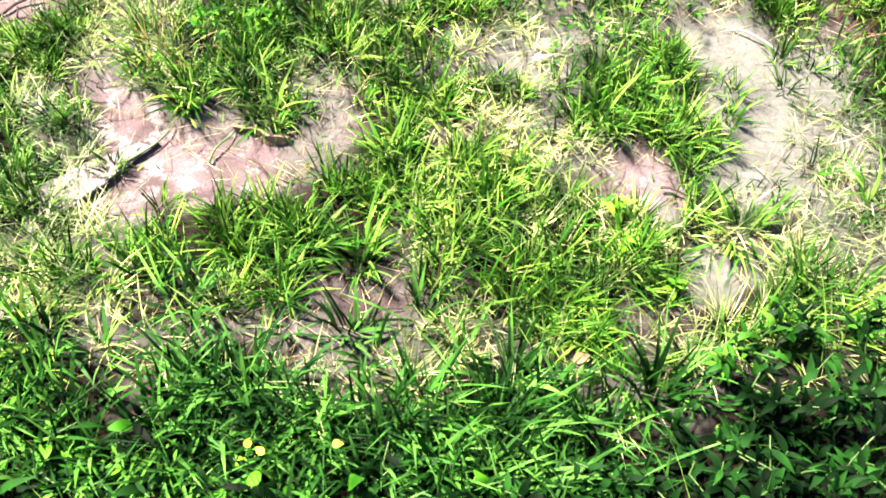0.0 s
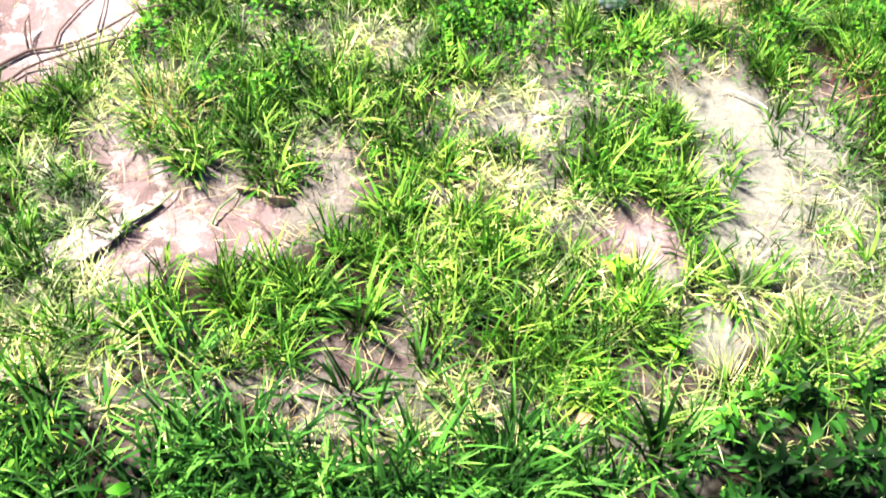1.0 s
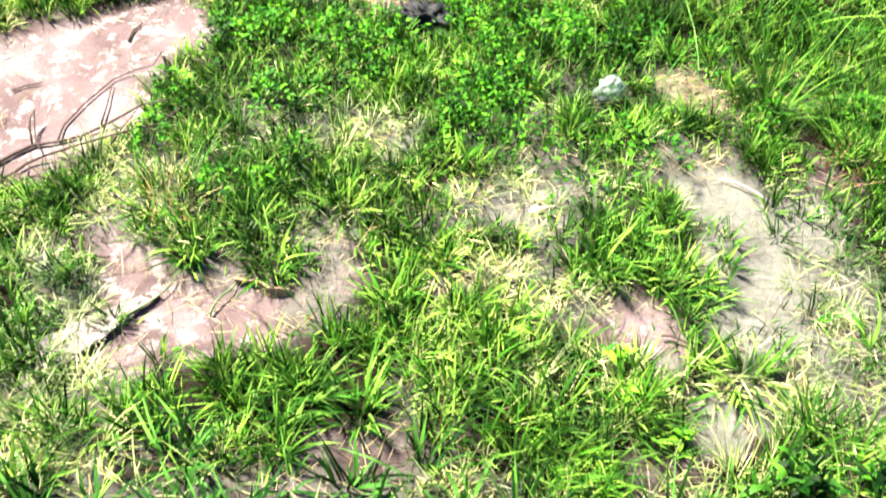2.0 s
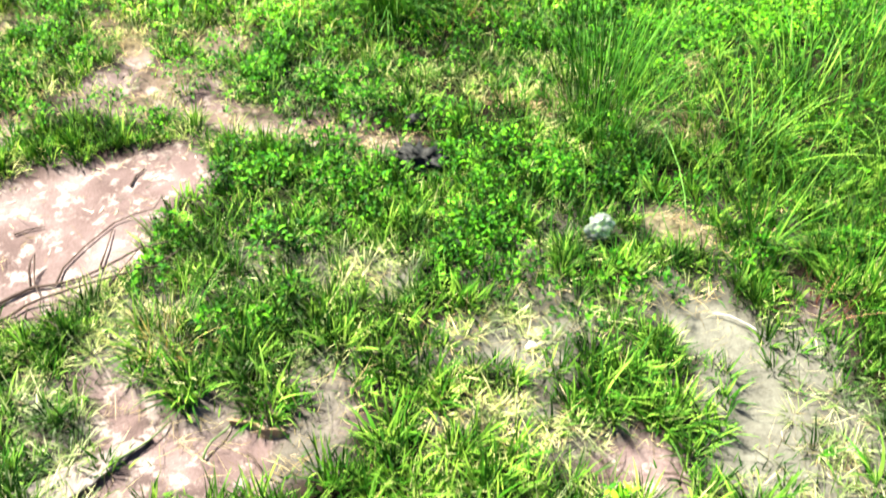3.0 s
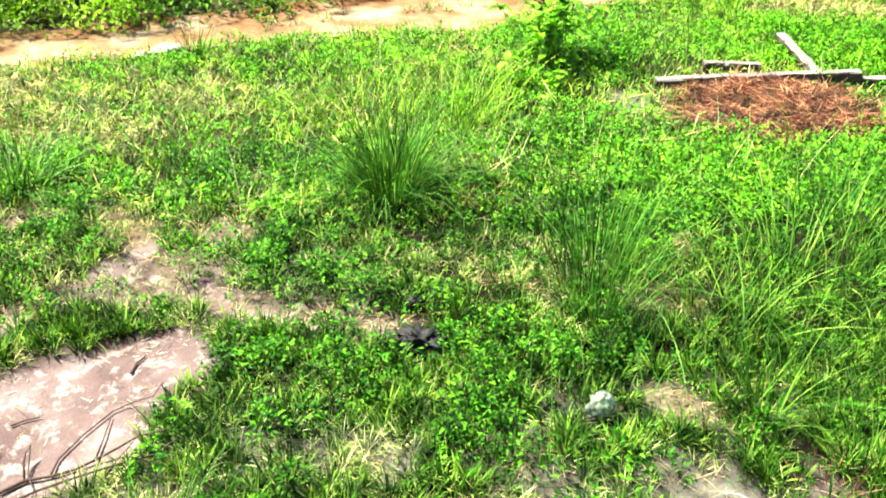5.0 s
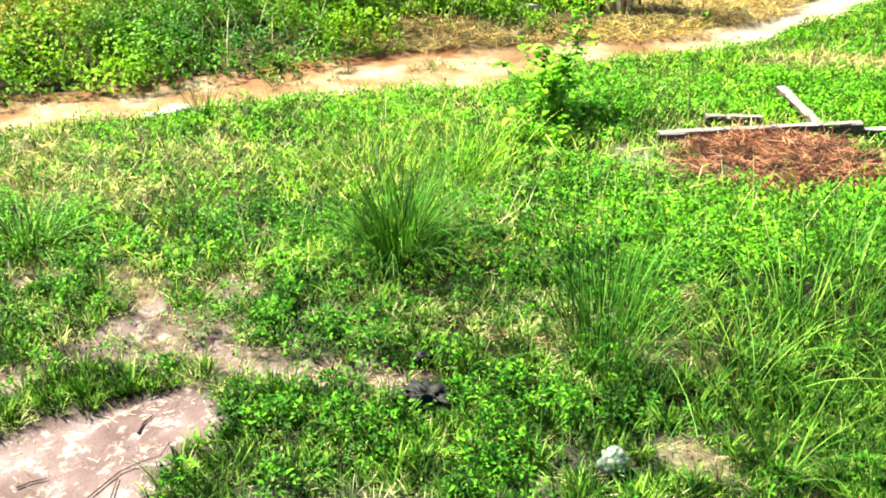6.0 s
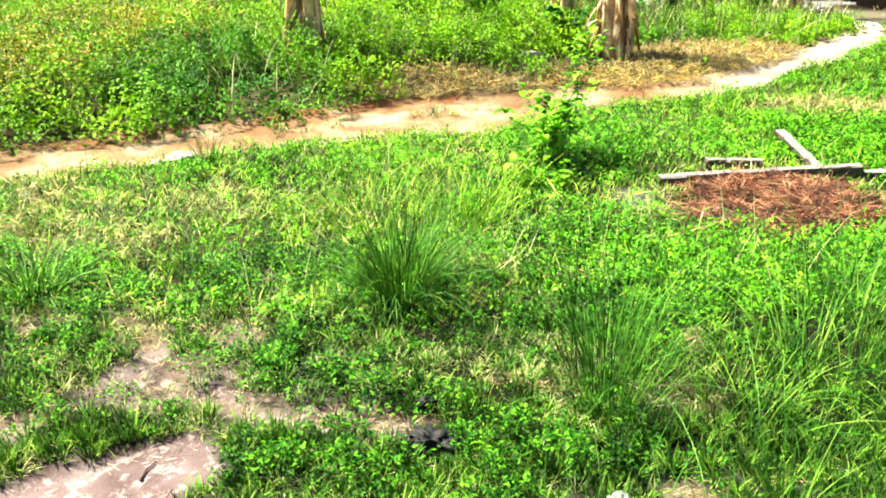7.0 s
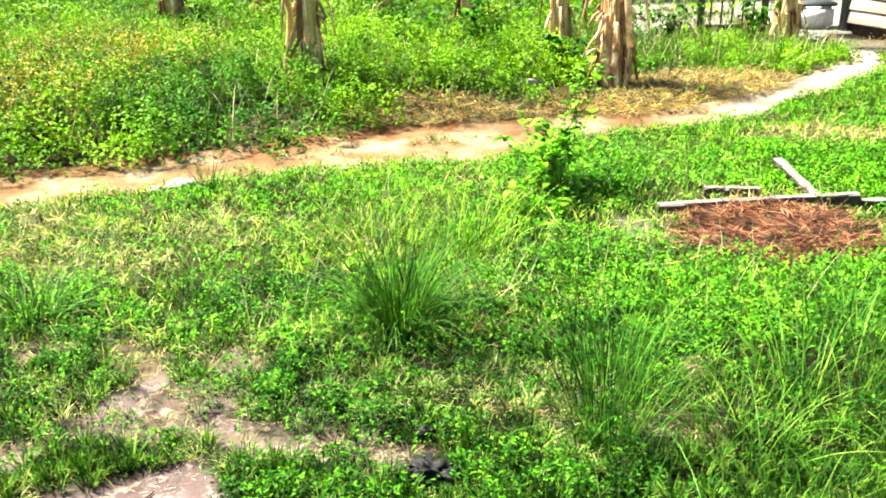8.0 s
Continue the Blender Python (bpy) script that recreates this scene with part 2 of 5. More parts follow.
def drift(x, y, size, seed=0):
    """Smooth value noise in 0..1 over the plan, with features of that size in metres."""
    u, v = np.asarray(x) / size + 37.3 * seed + 500, np.asarray(y) / size + 91.7 * seed + 500
    i, j = np.floor(u).astype(int), np.floor(v).astype(int)
    a, b = u - i, v - j
    a, b = a * a * (3 - 2 * a), b * b * (3 - 2 * b)
    g = lambda p, q: TABLE[p % 256, q % 256]
    return (g(i, j) * (1 - a) + g(i + 1, j) * a) * (1 - b) + (g(i, j + 1) * (1 - a) + g(i + 1, j + 1) * a) * b


def smooth(lo, hi, v):
    t = np.clip((v - lo) / (hi - lo), 0, 1)
    return t * t * (3 - 2 * t)


# bare places: centre and half sizes, in metres
PINK_MUD = [(-1.04, 1.8, 0.27, 0.27), (-0.82, 2.0, 0.17, 0.18), (-1.02, 1.6, 0.17, 0.17), (-0.88, 1.72, 0.13, 0.14),
            (-0.7, 1.2, 0.05, 0.1), (-0.56, 1.09, 0.12, 0.07), (-0.4, 1.07, 0.09, 0.07), (-0.66, 0.97, 0.07, 0.055), (-0.85, 1.11, 0.04, 0.03), (0.42, 1.045, 0.125, 0.06),
            (-0.75, 2.38, 0.1, 0.075), (-0.52, 2.29, 0.1, 0.05), (-0.32, 2.22, 0.12, 0.05), (-0.16, 2.21, 0.08, 0.045), (-1.34, 2.26, 0.07, 0.09),
            (-1.06, 2.73, 0.06, 0.1), (-0.93, 2.52, 0.055, 0.1)]
GREY_MUD = [(0.45, 0.98, 0.035, 0.04), (0.65, 1.47, 0.1, 0.11), (0.72, 1.35, 0.08, 0.1), (0.72, 1.22, 0.08, 0.1), (0.56, 0.84, 0.075, 0.055),
            (0.57, 0.78, 0.05, 0.03), (0.16, 1.36, 0.07, 0.045), (0.29, 1.44, 0.05, 0.03), (-0.77, 0.74, 0.05, 0.04), (4.8, 10.4, 0.6, 0.6)]
BROWN_EARTH = [(-0.22, 0.755, 0.08, 0.04), (-0.11, 0.74, 0.08, 0.045), (-0.52, 0.58, 0.06, 0.07), (-0.11, 0.57, 0.045, 0.03), (0.46, 0.72, 0.045, 0.03)]
SPARSE = [(0.74, 1.1, 0.16, 0.16), (0.66, 1.26, 0.1, 0.12), (0.85, 1.36, 0.08, 0.12), (0.2, 1.37, 0.14, 0.09), (0.3, 1.45, 0.1, 0.05), (0.19, 1.21, 0.06, 0.04),
          (0.03, 1.15, 0.06, 0.04), (-0.77, 0.73, 0.09, 0.06), (0.64, 1.8, 0.08, 0.08), (-0.11, 1.61, 0.05, 0.07), (1.02, 4.2, 0.13, 0.16)]
SPARSE_PINK = [(-0.5, 1.08, 0.24, 0.13), (-0.27, 1.28, 0.08, 0.09), (-0.22, 1.14, 0.05, 0.06), (-0.7, 1.23, 0.09, 0.12), (-0.95, 2.5, 0.28, 0.18), (-0.5, 2.3, 0.3, 0.09)]
SPARSE_BROWN = [(-0.27, 0.65, 0.1, 0.045), (-0.11, 0.58, 0.09, 0.05), (0.45, 0.73, 0.09, 0.05), (0.15, 0.68, 0.08, 0.04), (0.92, 1.46, 0.09, 0.14)]
DRY_TRAILS = [(-0.77, 2.84, 0.13, 0.1), (-1.11, 2.83, 0.12, 0.1), (-1.26, 3.01, 0.1, 0.08), (-0.92, 2.57, 0.08, 0.11), (-0.93, 2.38, 0.11, 0.06), (-1.35, 2.3, 0.12, 0.07),
              (-1.53, 2.96, 0.13, 0.07), (-0.64, 2.34, 0.12, 0.06), (-0.41, 2.25, 0.12, 0.06), (-0.19, 2.2, 0.12, 0.05), (0.74, 2.32, 0.13, 0.1), (0.84, 2.72, 0.09, 0.07),
              (0.31, 2.45, 0.13, 0.07), (0.15, 3.1, 0.14, 0.07), (0.63, 1.79, 0.08, 0.1), (-0.75, 3.32, 0.1, 0.06)]
DRY_TURF = [(-0.68, 1.39, 0.14, 0.08), (-0.27, 1.28, 0.07, 0.08), (0.13, 1.16, 0.13, 0.05), (0.3, 1.12, 0.11, 0.05), (-0.8, 0.84, 0.07, 0.045), (-0.69, 0.87, 0.066, 0.036),
            (-0.05, 0.9, 0.04, 0.033), (0.88, 1.09, 0.11, 0.19), (0.75, 0.9, 0.17, 0.066), (0.09, 0.66, 0.115, 0.04), (-0.38, 0.69, 0.095, 0.04), (0.44, 0.69, 0.085, 0.046),
            (-0.88, 1.21, 0.06, 0.08), (-0.7, 1.49, 0.15, 0.1), (0.18, 1.45, 0.12, 0.08), (-0.12, 1.62, 0.086, 0.084), (0.33, 1.5, 0.11, 0.077), (-0.46, 1.66, 0.115, 0.1),
            (0.2, 2.6, 0.25, 0.14), (-0.7, 0.72, 0.13, 0.07), (-0.57, 0.64, 0.14, 0.045), (-0.11, 0.57, 0.09, 0.05)]
GREEN_TURF = [(-0.1, 1.1, 0.107, 0.22), (-0.41, 1.28, 0.093, 0.097), (-0.6, 1.24, 0.06, 0.063), (-0.21, 1.44, 0.14, 0.1), (0.38, 1.27, 0.138, 0.097), (0.51, 1.17, 0.086, 0.084),
              (-0.37, 0.83, 0.176, 0.076), (-0.47, 0.92, 0.068, 0.08), (-0.14, 0.87, 0.122, 0.07), (0.11, 1.0, 0.174, 0.076), (0.18, 0.83, 0.133, 0.1), (0.26, 0.73, 0.118, 0.047),
              (-0.82, 0.99, 0.07, 0.06), (0.57, 0.96, 0.09, 0.04), (-0.44, 1.35, 0.104, 0.087), (-0.21, 1.89, 0.23, 0.17), (0.07, 2.03, 0.2, 0.24), (-0.9, 1.29, 0.076, 0.1), (1.03, 1.55, 0.14, 0.22), (1.0, 1.3, 0.08, 0.1)]
THATCH = [(0.25, 7.0, 0.8, 0.34), (2.6, 7.9, 0.85, 0.6), (-1.87, 4.02, 0.348, 0.32), (-1.27, 4.35, 0.216, 0.368), (-1.48, 3.77, 0.246, 0.215), (-2.23, 4.47, 0.224, 0.24), (-0.37, 4.07, 0.115, 0.147), (-1.16, 2.86, 0.108, 0.112), (2.7, 5.9, 0.5, 0.2), (1.66, 4.12, 0.5, 0.46)]


def inside(x, y, spots, ragged=0.35):
    u = x + (drift(x, y, 0.11, 3) - 0.5) * 0.06 + (drift(x, y, 0.04, 23) - 0.5) * 0.04
    v = y + (drift(x, y, 0.11, 4) - 0.5) * 0.06 + (drift(x, y, 0.04, 24) - 0.5) * 0.04
    best = np.zeros(np.shape(x))
    for cx, cy, rx, ry in spots:
        d = np.sqrt(((u - cx) / rx) ** 2 + ((v - cy) / ry) ** 2)
        best = np.maximum(best, smooth(1.0 + ragged, 1.0 - ragged, d))
    return best


def gaps(x, y):
    """1 between the tussocks of the near lawn, where straw and short pale grass show, 0 on them."""
    loose = smooth(0.56, 0.4, drift(x, y, 0.15, 11)) * (1 - inside(x, y, GREEN_TURF, 0.5))
    return np.maximum(0.85 * loose, inside(x, y, DRY_TURF, 0.45)) * smooth(0.46, 0.6, y) * smooth(2.1, 1.6, y)


FAR_EDGE = np.array([(-12.0, 2.9), (-6.0, 4.4), (-2.86, 5.42), (-2.24, 5.74), (-1.78, 5.92), (-1.29, 6.08), (-0.75, 6.4), (-0.33, 6.62), (0.21, 6.76), (0.75, 6.78),
                     (1.3, 6.8), (1.98, 6.97), (2.54, 7.27), (3.3, 7.97), (3.96, 8.66), (4.48, 9.27), (4.67, 9.9), (4.7, 10.3)])
NEAR_EDGE = np.array([(-12.0, 2.1), (-6.0, 3.75), (-2.57, 4.79), (-2.2, 4.95), (-1.56, 5.1), (-1.09, 5.37), (-0.36, 5.47), (0.39, 5.61), (0.73, 5.88), (1.06, 6.16),
                      (1.83, 6.42), (2.49, 6.7), (3.02, 7.26), (3.61, 7.73), (4.23, 8.38), (4.64, 8.9), (4.94, 9.81), (4.99, 10.3)])


def far_edge(x):
    return np.where(x > 4.7, 99.0, np.interp(x, FAR_EDGE[:, 0], FAR_EDGE[:, 1]))


def near_edge(x):
    return np.where(x > 4.99, 99.0, np.interp(x, NEAR_EDGE[:, 0], NEAR_EDGE[:, 1]))


def on_path(x, y):
    """1 on the path, 0 off it, with a ragged verge."""
    w = (drift(x, y, 0.25, 5) - 0.5) * 0.22
    return smooth(-0.06, 0.08, y + w - near_edge(x)) * smooth(-0.06, 0.08, far_edge(x) - y + w)


def ground_z(x, y):
    x, y = np.asarray(x, float), np.asarray(y, float)
    near = np.clip(1.5 - np.hypot(x, y - 5) / 60, 0, 1)
    z = (drift(x, y, 0.45, 1) - 0.5) * 0.03 + (drift(x, y, 0.09, 2) - 0.5) * 0.012
    z = z - 0.012 * inside(x, y, PINK_MUD + GREY_MUD + BROWN_EARTH)
    z = z + 0.12 * smooth(0.1, 1.2, y - far_edge(x)) * smooth(2.0, 0.0, x) + 0.03 * smooth(0.0, 0.5, y - far_edge(x)) - 0.02 * on_path(x, y)
    return z * near


# ---- mesh builders ----
def link_mesh(name, verts, polys, material, parent=None, label=""):
    me = bpy.data.meshes.new(name)
    me.from_pydata([tuple(v) for v in verts], [], [tuple(p) for p in polys])
    me.materials.append(material)
    me.polygons.foreach_set("use_smooth", [True] * len(me.polygons))
    me.update()
    ob = new(name, me)
    if parent:
        ob.parent = parent
    if label:
        ob["label"] = label
    return ob


def tri_mesh(name, verts, tris, material):
    """A mesh straight from arrays, for great numbers of small leaves."""
    me = bpy.data.meshes.new(name)
    tris = np.asarray(tris, np.int32)
    me.vertices.add(len(verts))
    me.vertices.foreach_set("co", np.asarray(verts, np.float32).ravel())
    me.loops.add(tris.size)
    me.loops.foreach_set("vertex_index", tris.ravel())
    me.polygons.add(len(tris))
    me.polygons.foreach_set("loop_start", np.arange(0, tris.size, 3, dtype=np.int32))
    me.polygons.foreach_set("use_smooth", np.ones(len(tris), dtype=bool))
    me.materials.append(material)
    me.update(calc_edges=True)
    me.validate()
    return me


def part(name, shape, material, parent, label=""):
    return link_mesh(name, shape[0], shape[1], material, parent, label)


def stuff(name, shape, material, label, category):
    return tagged(new(name, tri_mesh(name, *shape, material)), label, category, kind="stuff")


def blades(base, length, width, az, lean, curl, seg=3):
    """Grass blades: tapering strips that rise from base at lean from upright and bend by curl."""
    base = np.asarray(base, float)
    n = len(base)
    full = lambda v: np.broadcast_to(np.asarray(v, float), (n,))
    length, width, az, lean, curl = map(full, (length, width, az, lean, curl))
    step = (np.arange(seg) + 0.5) / seg
    a = lean[:, None] + curl[:, None] * step
    h = np.concatenate([np.zeros((n, 1)), np.cumsum(np.sin(a), 1)], 1) * (length / seg)[:, None]
    v = np.concatenate([np.zeros((n, 1)), np.cumsum(np.cos(a), 1)], 1) * (length / seg)[:, None]
    mid = base[:, None, :] + np.stack([h * np.cos(az)[:, None], h * np.sin(az)[:, None], v], 2)
    turn = az + np.pi / 2 + rng.normal(0, 0.35, n)
    side = np.stack([np.cos(turn), np.sin(turn), rng.normal(0, 0.3, n)], 1)
    prof = np.array([0.6, 1.0, 0.8, 0.5, 0.35])[:seg] * 0.5
    edge = side[:, None, :] * (width[:, None] * prof)[:, :, None]
    verts = np.concatenate([np.stack([mid[:, :seg] - edge, mid[:, :seg] + edge], 2).reshape(n, 2 * seg, 3), mid[:, seg:]], 1)
    one = []
    for k in range(seg - 1):
        one += [(2 * k, 2 * k + 1, 2 * k + 3), (2 * k, 2 * k + 3, 2 * k + 2)]
    one.append((2 * seg - 2, 2 * seg - 1, 2 * seg))
    k = 2 * seg + 1
    tris = (np.array(one)[None] + (np.arange(n) * k)[:, None, None]).reshape(-1, 3)
    return verts.reshape(-1, 3), tris


def leaves(base, length, width, az, rise, fold=0.25, droop=0.2):
    """Pointed leaves folded along the midrib, set at base and pointing along az and rise."""
    base = np.asarray(base, float)
    n = len(base)
    full = lambda v: np.broadcast_to(np.asarray(v, float), (n,))
    length, width, az, rise = map(full, (length, width, az, rise))
    d = np.stack([np.cos(rise) * np.cos(az), np.cos(rise) * np.sin(az), np.sin(rise)], 1)
    s = np.stack([-np.sin(az), np.cos(az), rng.normal(0, 0.35, n)], 1)
    up = np.cross(d, s)
    L, W = length[:, None], width[:, None]
    mid = base + d * L * 0.42
    left, right = mid + s * W * 0.5 + up * W * fold, mid - s * W * 0.5 + up * W * fold
    tip = base + d * L - np.array([0, 0, 1.0]) * L * droop
    verts = np.stack([base, left, right, mid, tip], 1).reshape(-1, 3)
    one = np.array([(0, 3, 1), (0, 2, 3), (1, 3, 4), (3, 2, 4)])
    return verts, (one[None] + (np.arange(n) * 5)[:, None, None]).reshape(-1, 3)


def round_leaves(base, length, width, az, rise, droop=0.25):
    """Leaves with a fuller outline, for plants close to the eye."""
    base = np.asarray(base, float)
    n = len(base)
    d = np.stack([np.cos(rise) * np.cos(az), np.cos(rise) * np.sin(az), np.sin(rise)], 1)
    s = np.stack([-np.sin(az), np.cos(az), rng.normal(0, 0.35, n)], 1)
    up = np.cross(d, s)
    L, W = length[:, None], width[:, None]
    rows = [base]
    for t, w in ((0.22, 0.36), (0.5, 0.5), (0.78, 0.3)):
        mid = base + d * L * t - np.array([0, 0, 1.0]) * L * droop * t * t
        rows += [mid + s * W * w + up * W * 0.15, mid, mid - s * W * w + up * W * 0.15]
    rows.append(base + d * L - np.array([0, 0, 1.0]) * L * droop)
    one = [(0, 2, 1), (0, 3, 2)]
    for k in (1, 4):
        one += [(k, k + 1, k + 4), (k, k + 4, k + 3), (k + 1, k + 2, k + 5), (k + 1, k + 5, k + 4)]
    one += [(7, 8, 10), (8, 9, 10)]
    return np.stack(rows, 1).reshape(-1, 3), (np.array(one)[None] + (np.arange(n) * 11)[:, None, None]).reshape(-1, 3)


def tube(points, radii, sides=7):
    """A tapering round stem through points."""
    pts = [Vector(p) for p in points]
    vs, fs = [], []
    for i, p in enumerate(pts):
        d = (pts[min(i + 1, len(pts) - 1)] - pts[max(i - 1, 0)]).normalized()
        a = d.orthogonal().normalized() if i == 0 else (a - d * a.dot(d)).normalized()
        b = d.cross(a)
        for k in range(sides):
            t = 2 * math.pi * k / sides
            vs.append(p + (a * math.cos(t) + b * math.sin(t)) * radii[i])
    for i in range(len(pts) - 1):
        for k in range(sides):
            q = (k + 1) % sides
            fs.append((i * sides + k, i * sides + q, (i + 1) * sides + q, (i + 1) * sides + k))
    fs.append(tuple(reversed(range(sides))))
    fs.append(tuple((len(pts) - 1) * sides + k for k in range(sides)))
    return vs, fs


def plank_shape(length, width, thick, cuts=14, wear=0.004, seed=0):
    """A sawn board along x with worn, uneven edges and split ends."""
    r = random.Random(seed)
    vs, fs = [], []
    ring = [(-0.5, -0.35), (-0.5, 0.35), (-0.42, 0.5), (0.42, 0.5), (0.5, 0.35), (0.5, -0.35), (0.42, -0.5), (-0.42, -0.5)]
    for i in range(cuts + 1):
        x = length * (i / cuts - 0.5)
        for a, b in ring:
            e = r.uniform(-0.02, 0.02) * length * 0.4 if i in (0, cuts) else 0
            vs.append((x + e, a * width + r.uniform(-wear, wear), b * thick + r.uniform(-wear, wear) * 0.4))
    m = len(ring)
    for i in range(cuts):
        for k in range(m):
            q = (k + 1) % m
            fs.append((i * m + k, (i + 1) * m + k, (i + 1) * m + q, i * m + q))
    fs.append(tuple(range(m)))
    fs.append(tuple(cuts * m + k for k in reversed(range(m))))
    return vs, fs


def box_shape(x0, y0, z0, x1, y1, z1, bevel=0.02):
    bm = bmesh.new()
    bmesh.ops.create_cube(bm, size=1.0)
    for v in bm.verts:
        v.co = Vector(((x0 + x1) / 2 + v.co.x * (x1 - x0), (y0 + y1) / 2 + v.co.y * (y1 - y0), (z0 + z1) / 2 + v.co.z * (z1 - z0)))
    bmesh.ops.bevel(bm, geom=list(bm.edges), offset=bevel, segments=2, affect="EDGES")
    bm.verts.index_update()
    shape = [v.co.copy() for v in bm.verts], [[v.index for v in f.verts] for f in bm.faces]
    bm.free()
    return shape


def lump_shape(rx, ry, rz, rough=0.2, size=2.0, seed=0, level=3):
    bm = bmesh.new()
    bmesh.ops.create_icosphere(bm, subdivisions=level, radius=1.0)
    for v in bm.verts:
        k = 1 + rough * noise.noise(v.co * size + Vector((seed * 7.1, 3.3, 1.7)))
        v.co = Vector((v.co.x * rx * k, v.co.y * ry * k, v.co.z * rz * k))
    bm.verts.index_update()
    shape = [v.co.copy() for v in bm.verts], [[v.index for v in f.verts] for f in bm.faces]
    bm.free()
    return shape


def thing(name, m, label, category, group=""):
    ob = new(name)
    ob.empty_display_size = 0.05
    ob.matrix_basis = m
    return tagged(ob, label, category, group)


# ---- ground and path ----
def spread(lo, hi, step, reach, out):
    core = np.arange(lo, hi + 1e-6, step)
    far = np.geomspace(0.12, reach, out)
    return np.concatenate([(lo - far)[::-1], core, hi + far])


gx = np.unique(np.round(np.concatenate([spread(-6, 6, 0.09, 420, 26), np.arange(-1.7, 1.7, 0.03)]), 4))
gy = np.unique(np.round(np.concatenate([spread(-0.6, 12, 0.09, 420, 26), np.arange(0.2, 3.0, 0.03)]), 4))
GX, GY = np.meshgrid(gx, gy)
GZ = ground_z(GX, GY)
gv = np.stack([GX, GY, GZ], 2).reshape(-1, 3)
cols = len(gx)
i0 = (np.arange(len(gy) - 1)[:, None] * cols + np.arange(cols - 1)[None]).ravel()
gt = np.concatenate([np.stack([i0, i0 + 1, i0 + cols + 1], 1), np.stack([i0, i0 + cols + 1, i0 + cols], 1)])
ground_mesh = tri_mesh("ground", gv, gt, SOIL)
fx, fy = gv[:, 0], gv[:, 1]
cover = np.ones((len(gv), 4), np.float32)
cover[:, 0] = np.maximum(inside(fx, fy, PINK_MUD), 0.35 * inside(fx, fy, BROWN_EARTH + SPARSE_BROWN))
cover[:, 0] = np.maximum(cover[:, 0], np.maximum(0.6 * inside(fx, fy, SPARSE_PINK), 0.75 * inside(fx, fy, DRY_TRAILS, 0.5) * smooth(0.1, -0.1, fx)))
cover[:, 1] = np.maximum(inside(fx, fy, GREY_MUD), 0.9 * inside(fx, fy, SPARSE))
cover[:, 2] = np.clip((0.5 + 0.5 * smooth(4.8, 5.4, fy)) * inside(fx, fy, THATCH, 0.5) + (0.3 + 0.3 * smooth(-0.1, 0.1, fx)) * inside(fx, fy, DRY_TRAILS, 0.5) + 0.45 * smooth(2.6, 4.0, fy) * smooth(0.35, 0.7, drift(fx, fy, 0.4, 9)), 0, 1)
cover[:, 1] = np.maximum(cover[:, 1], 0.6 * gaps(fx, fy) * (1 - inside(fx, fy, PINK_MUD + BROWN_EARTH)))
bank_foot = fy - far_edge(fx)
cover[:, 2] = np.maximum(cover[:, 2], (0.25 + 0.6 * smooth(-1.5, 0.0, fx)) * smooth(-0.05, 0.05, bank_foot) * smooth(0.7, 0.3, bank_foot))
cover[:, 3] = np.maximum(smooth(0.0, 0.35, np.abs(fx) - 0.62 * np.maximum(fy, 0.2) - 0.7), np.maximum(smooth(0.12, -0.1, fy), smooth(16.0, 20.0, fy)))
cover[:, 3] = np.maximum(cover[:, 3], smooth(1.8, 1.95, np.abs(fx)) * smooth(3.5, 3.2, fy)) * (1 - on_path(fx, fy))
ground_mesh.attributes.new("cover", "FLOAT_COLOR", "POINT").data.foreach_set("color", cover.ravel())
tagged(new("ground", ground_mesh), "bare brown earth with patches of pale drying mud", "ground", kind="structure")

px = np.concatenate([np.arange(-12, -3, 0.25), np.arange(-3, 4.93, 0.035)])
across = np.linspace(0, 1, 15)
pn, pf = near_edge(px), np.minimum(far_edge(px), 10.3)
wob = 0.07 * (drift(px, px * 0, 0.3, 6) - 0.5)
PX = np.repeat(px[:, None], 15, 1)
PY = (pn - 0.05 + wob)[:, None] * (1 - across) + (pf + 0.16 - wob)[:, None] * across
PZ = ground_z(PX, PY) + 0.006 - 0.014 * np.abs(across * 2 - 1)[None] ** 6
i0 = (np.arange(len(px) - 1)[:, None] * 15 + np.arange(14)[None]).ravel()
pt = np.concatenate([np.stack([i0, i0 + 15, i0 + 16], 1), np.stack([i0, i0 + 16, i0 + 1], 1)])
path_mesh = tri_mesh("path", np.stack([PX, PY, PZ], 2).reshape(-1, 3), pt, PATH)
lane_value = across[None] * smooth(3.2, -1.0, PX) * (0.75 + 0.25 * smooth(-2.4, -0.9, PX)) - smooth(1.6, 3.0, PX)
path_mesh.attributes.new("side", "FLOAT", "POINT").data.foreach_set("value", np.asarray(lane_value, np.float32).ravel())
tagged(new("path", path_mesh),
       "trodden footpath of pale sand and red-brown earth", "footpath", kind="structure")


# ---- grass, clover and weeds that nobody could count ----
def scatter(x0, x1, y0, y1, per_m2, keep):
    n = int((x1 - x0) * (y1 - y0) * per_m2)
    x, y = rng.uniform(x0, x1, n), rng.uniform(y0, y1, n)
    ok = rng.random(n) < keep(x, y)
    x, y = x[ok], y[ok]
    return np.stack([x, y, ground_z(x, y) - 0.003], 1)


BARE = PINK_MUD + GREY_MUD + BROWN_EARTH
FEET = [(0.75, 0.36, 0.42, 0.27), (0.0, 0.2, 0.9, 0.17)]
LITTER = [(-0.04, 2.09, 0.11, 0.06), (0.43, 1.75, 0.05, 0.045)]
STRAW_HEAP = [(1.66, 3.98, 0.5, 0.42)]


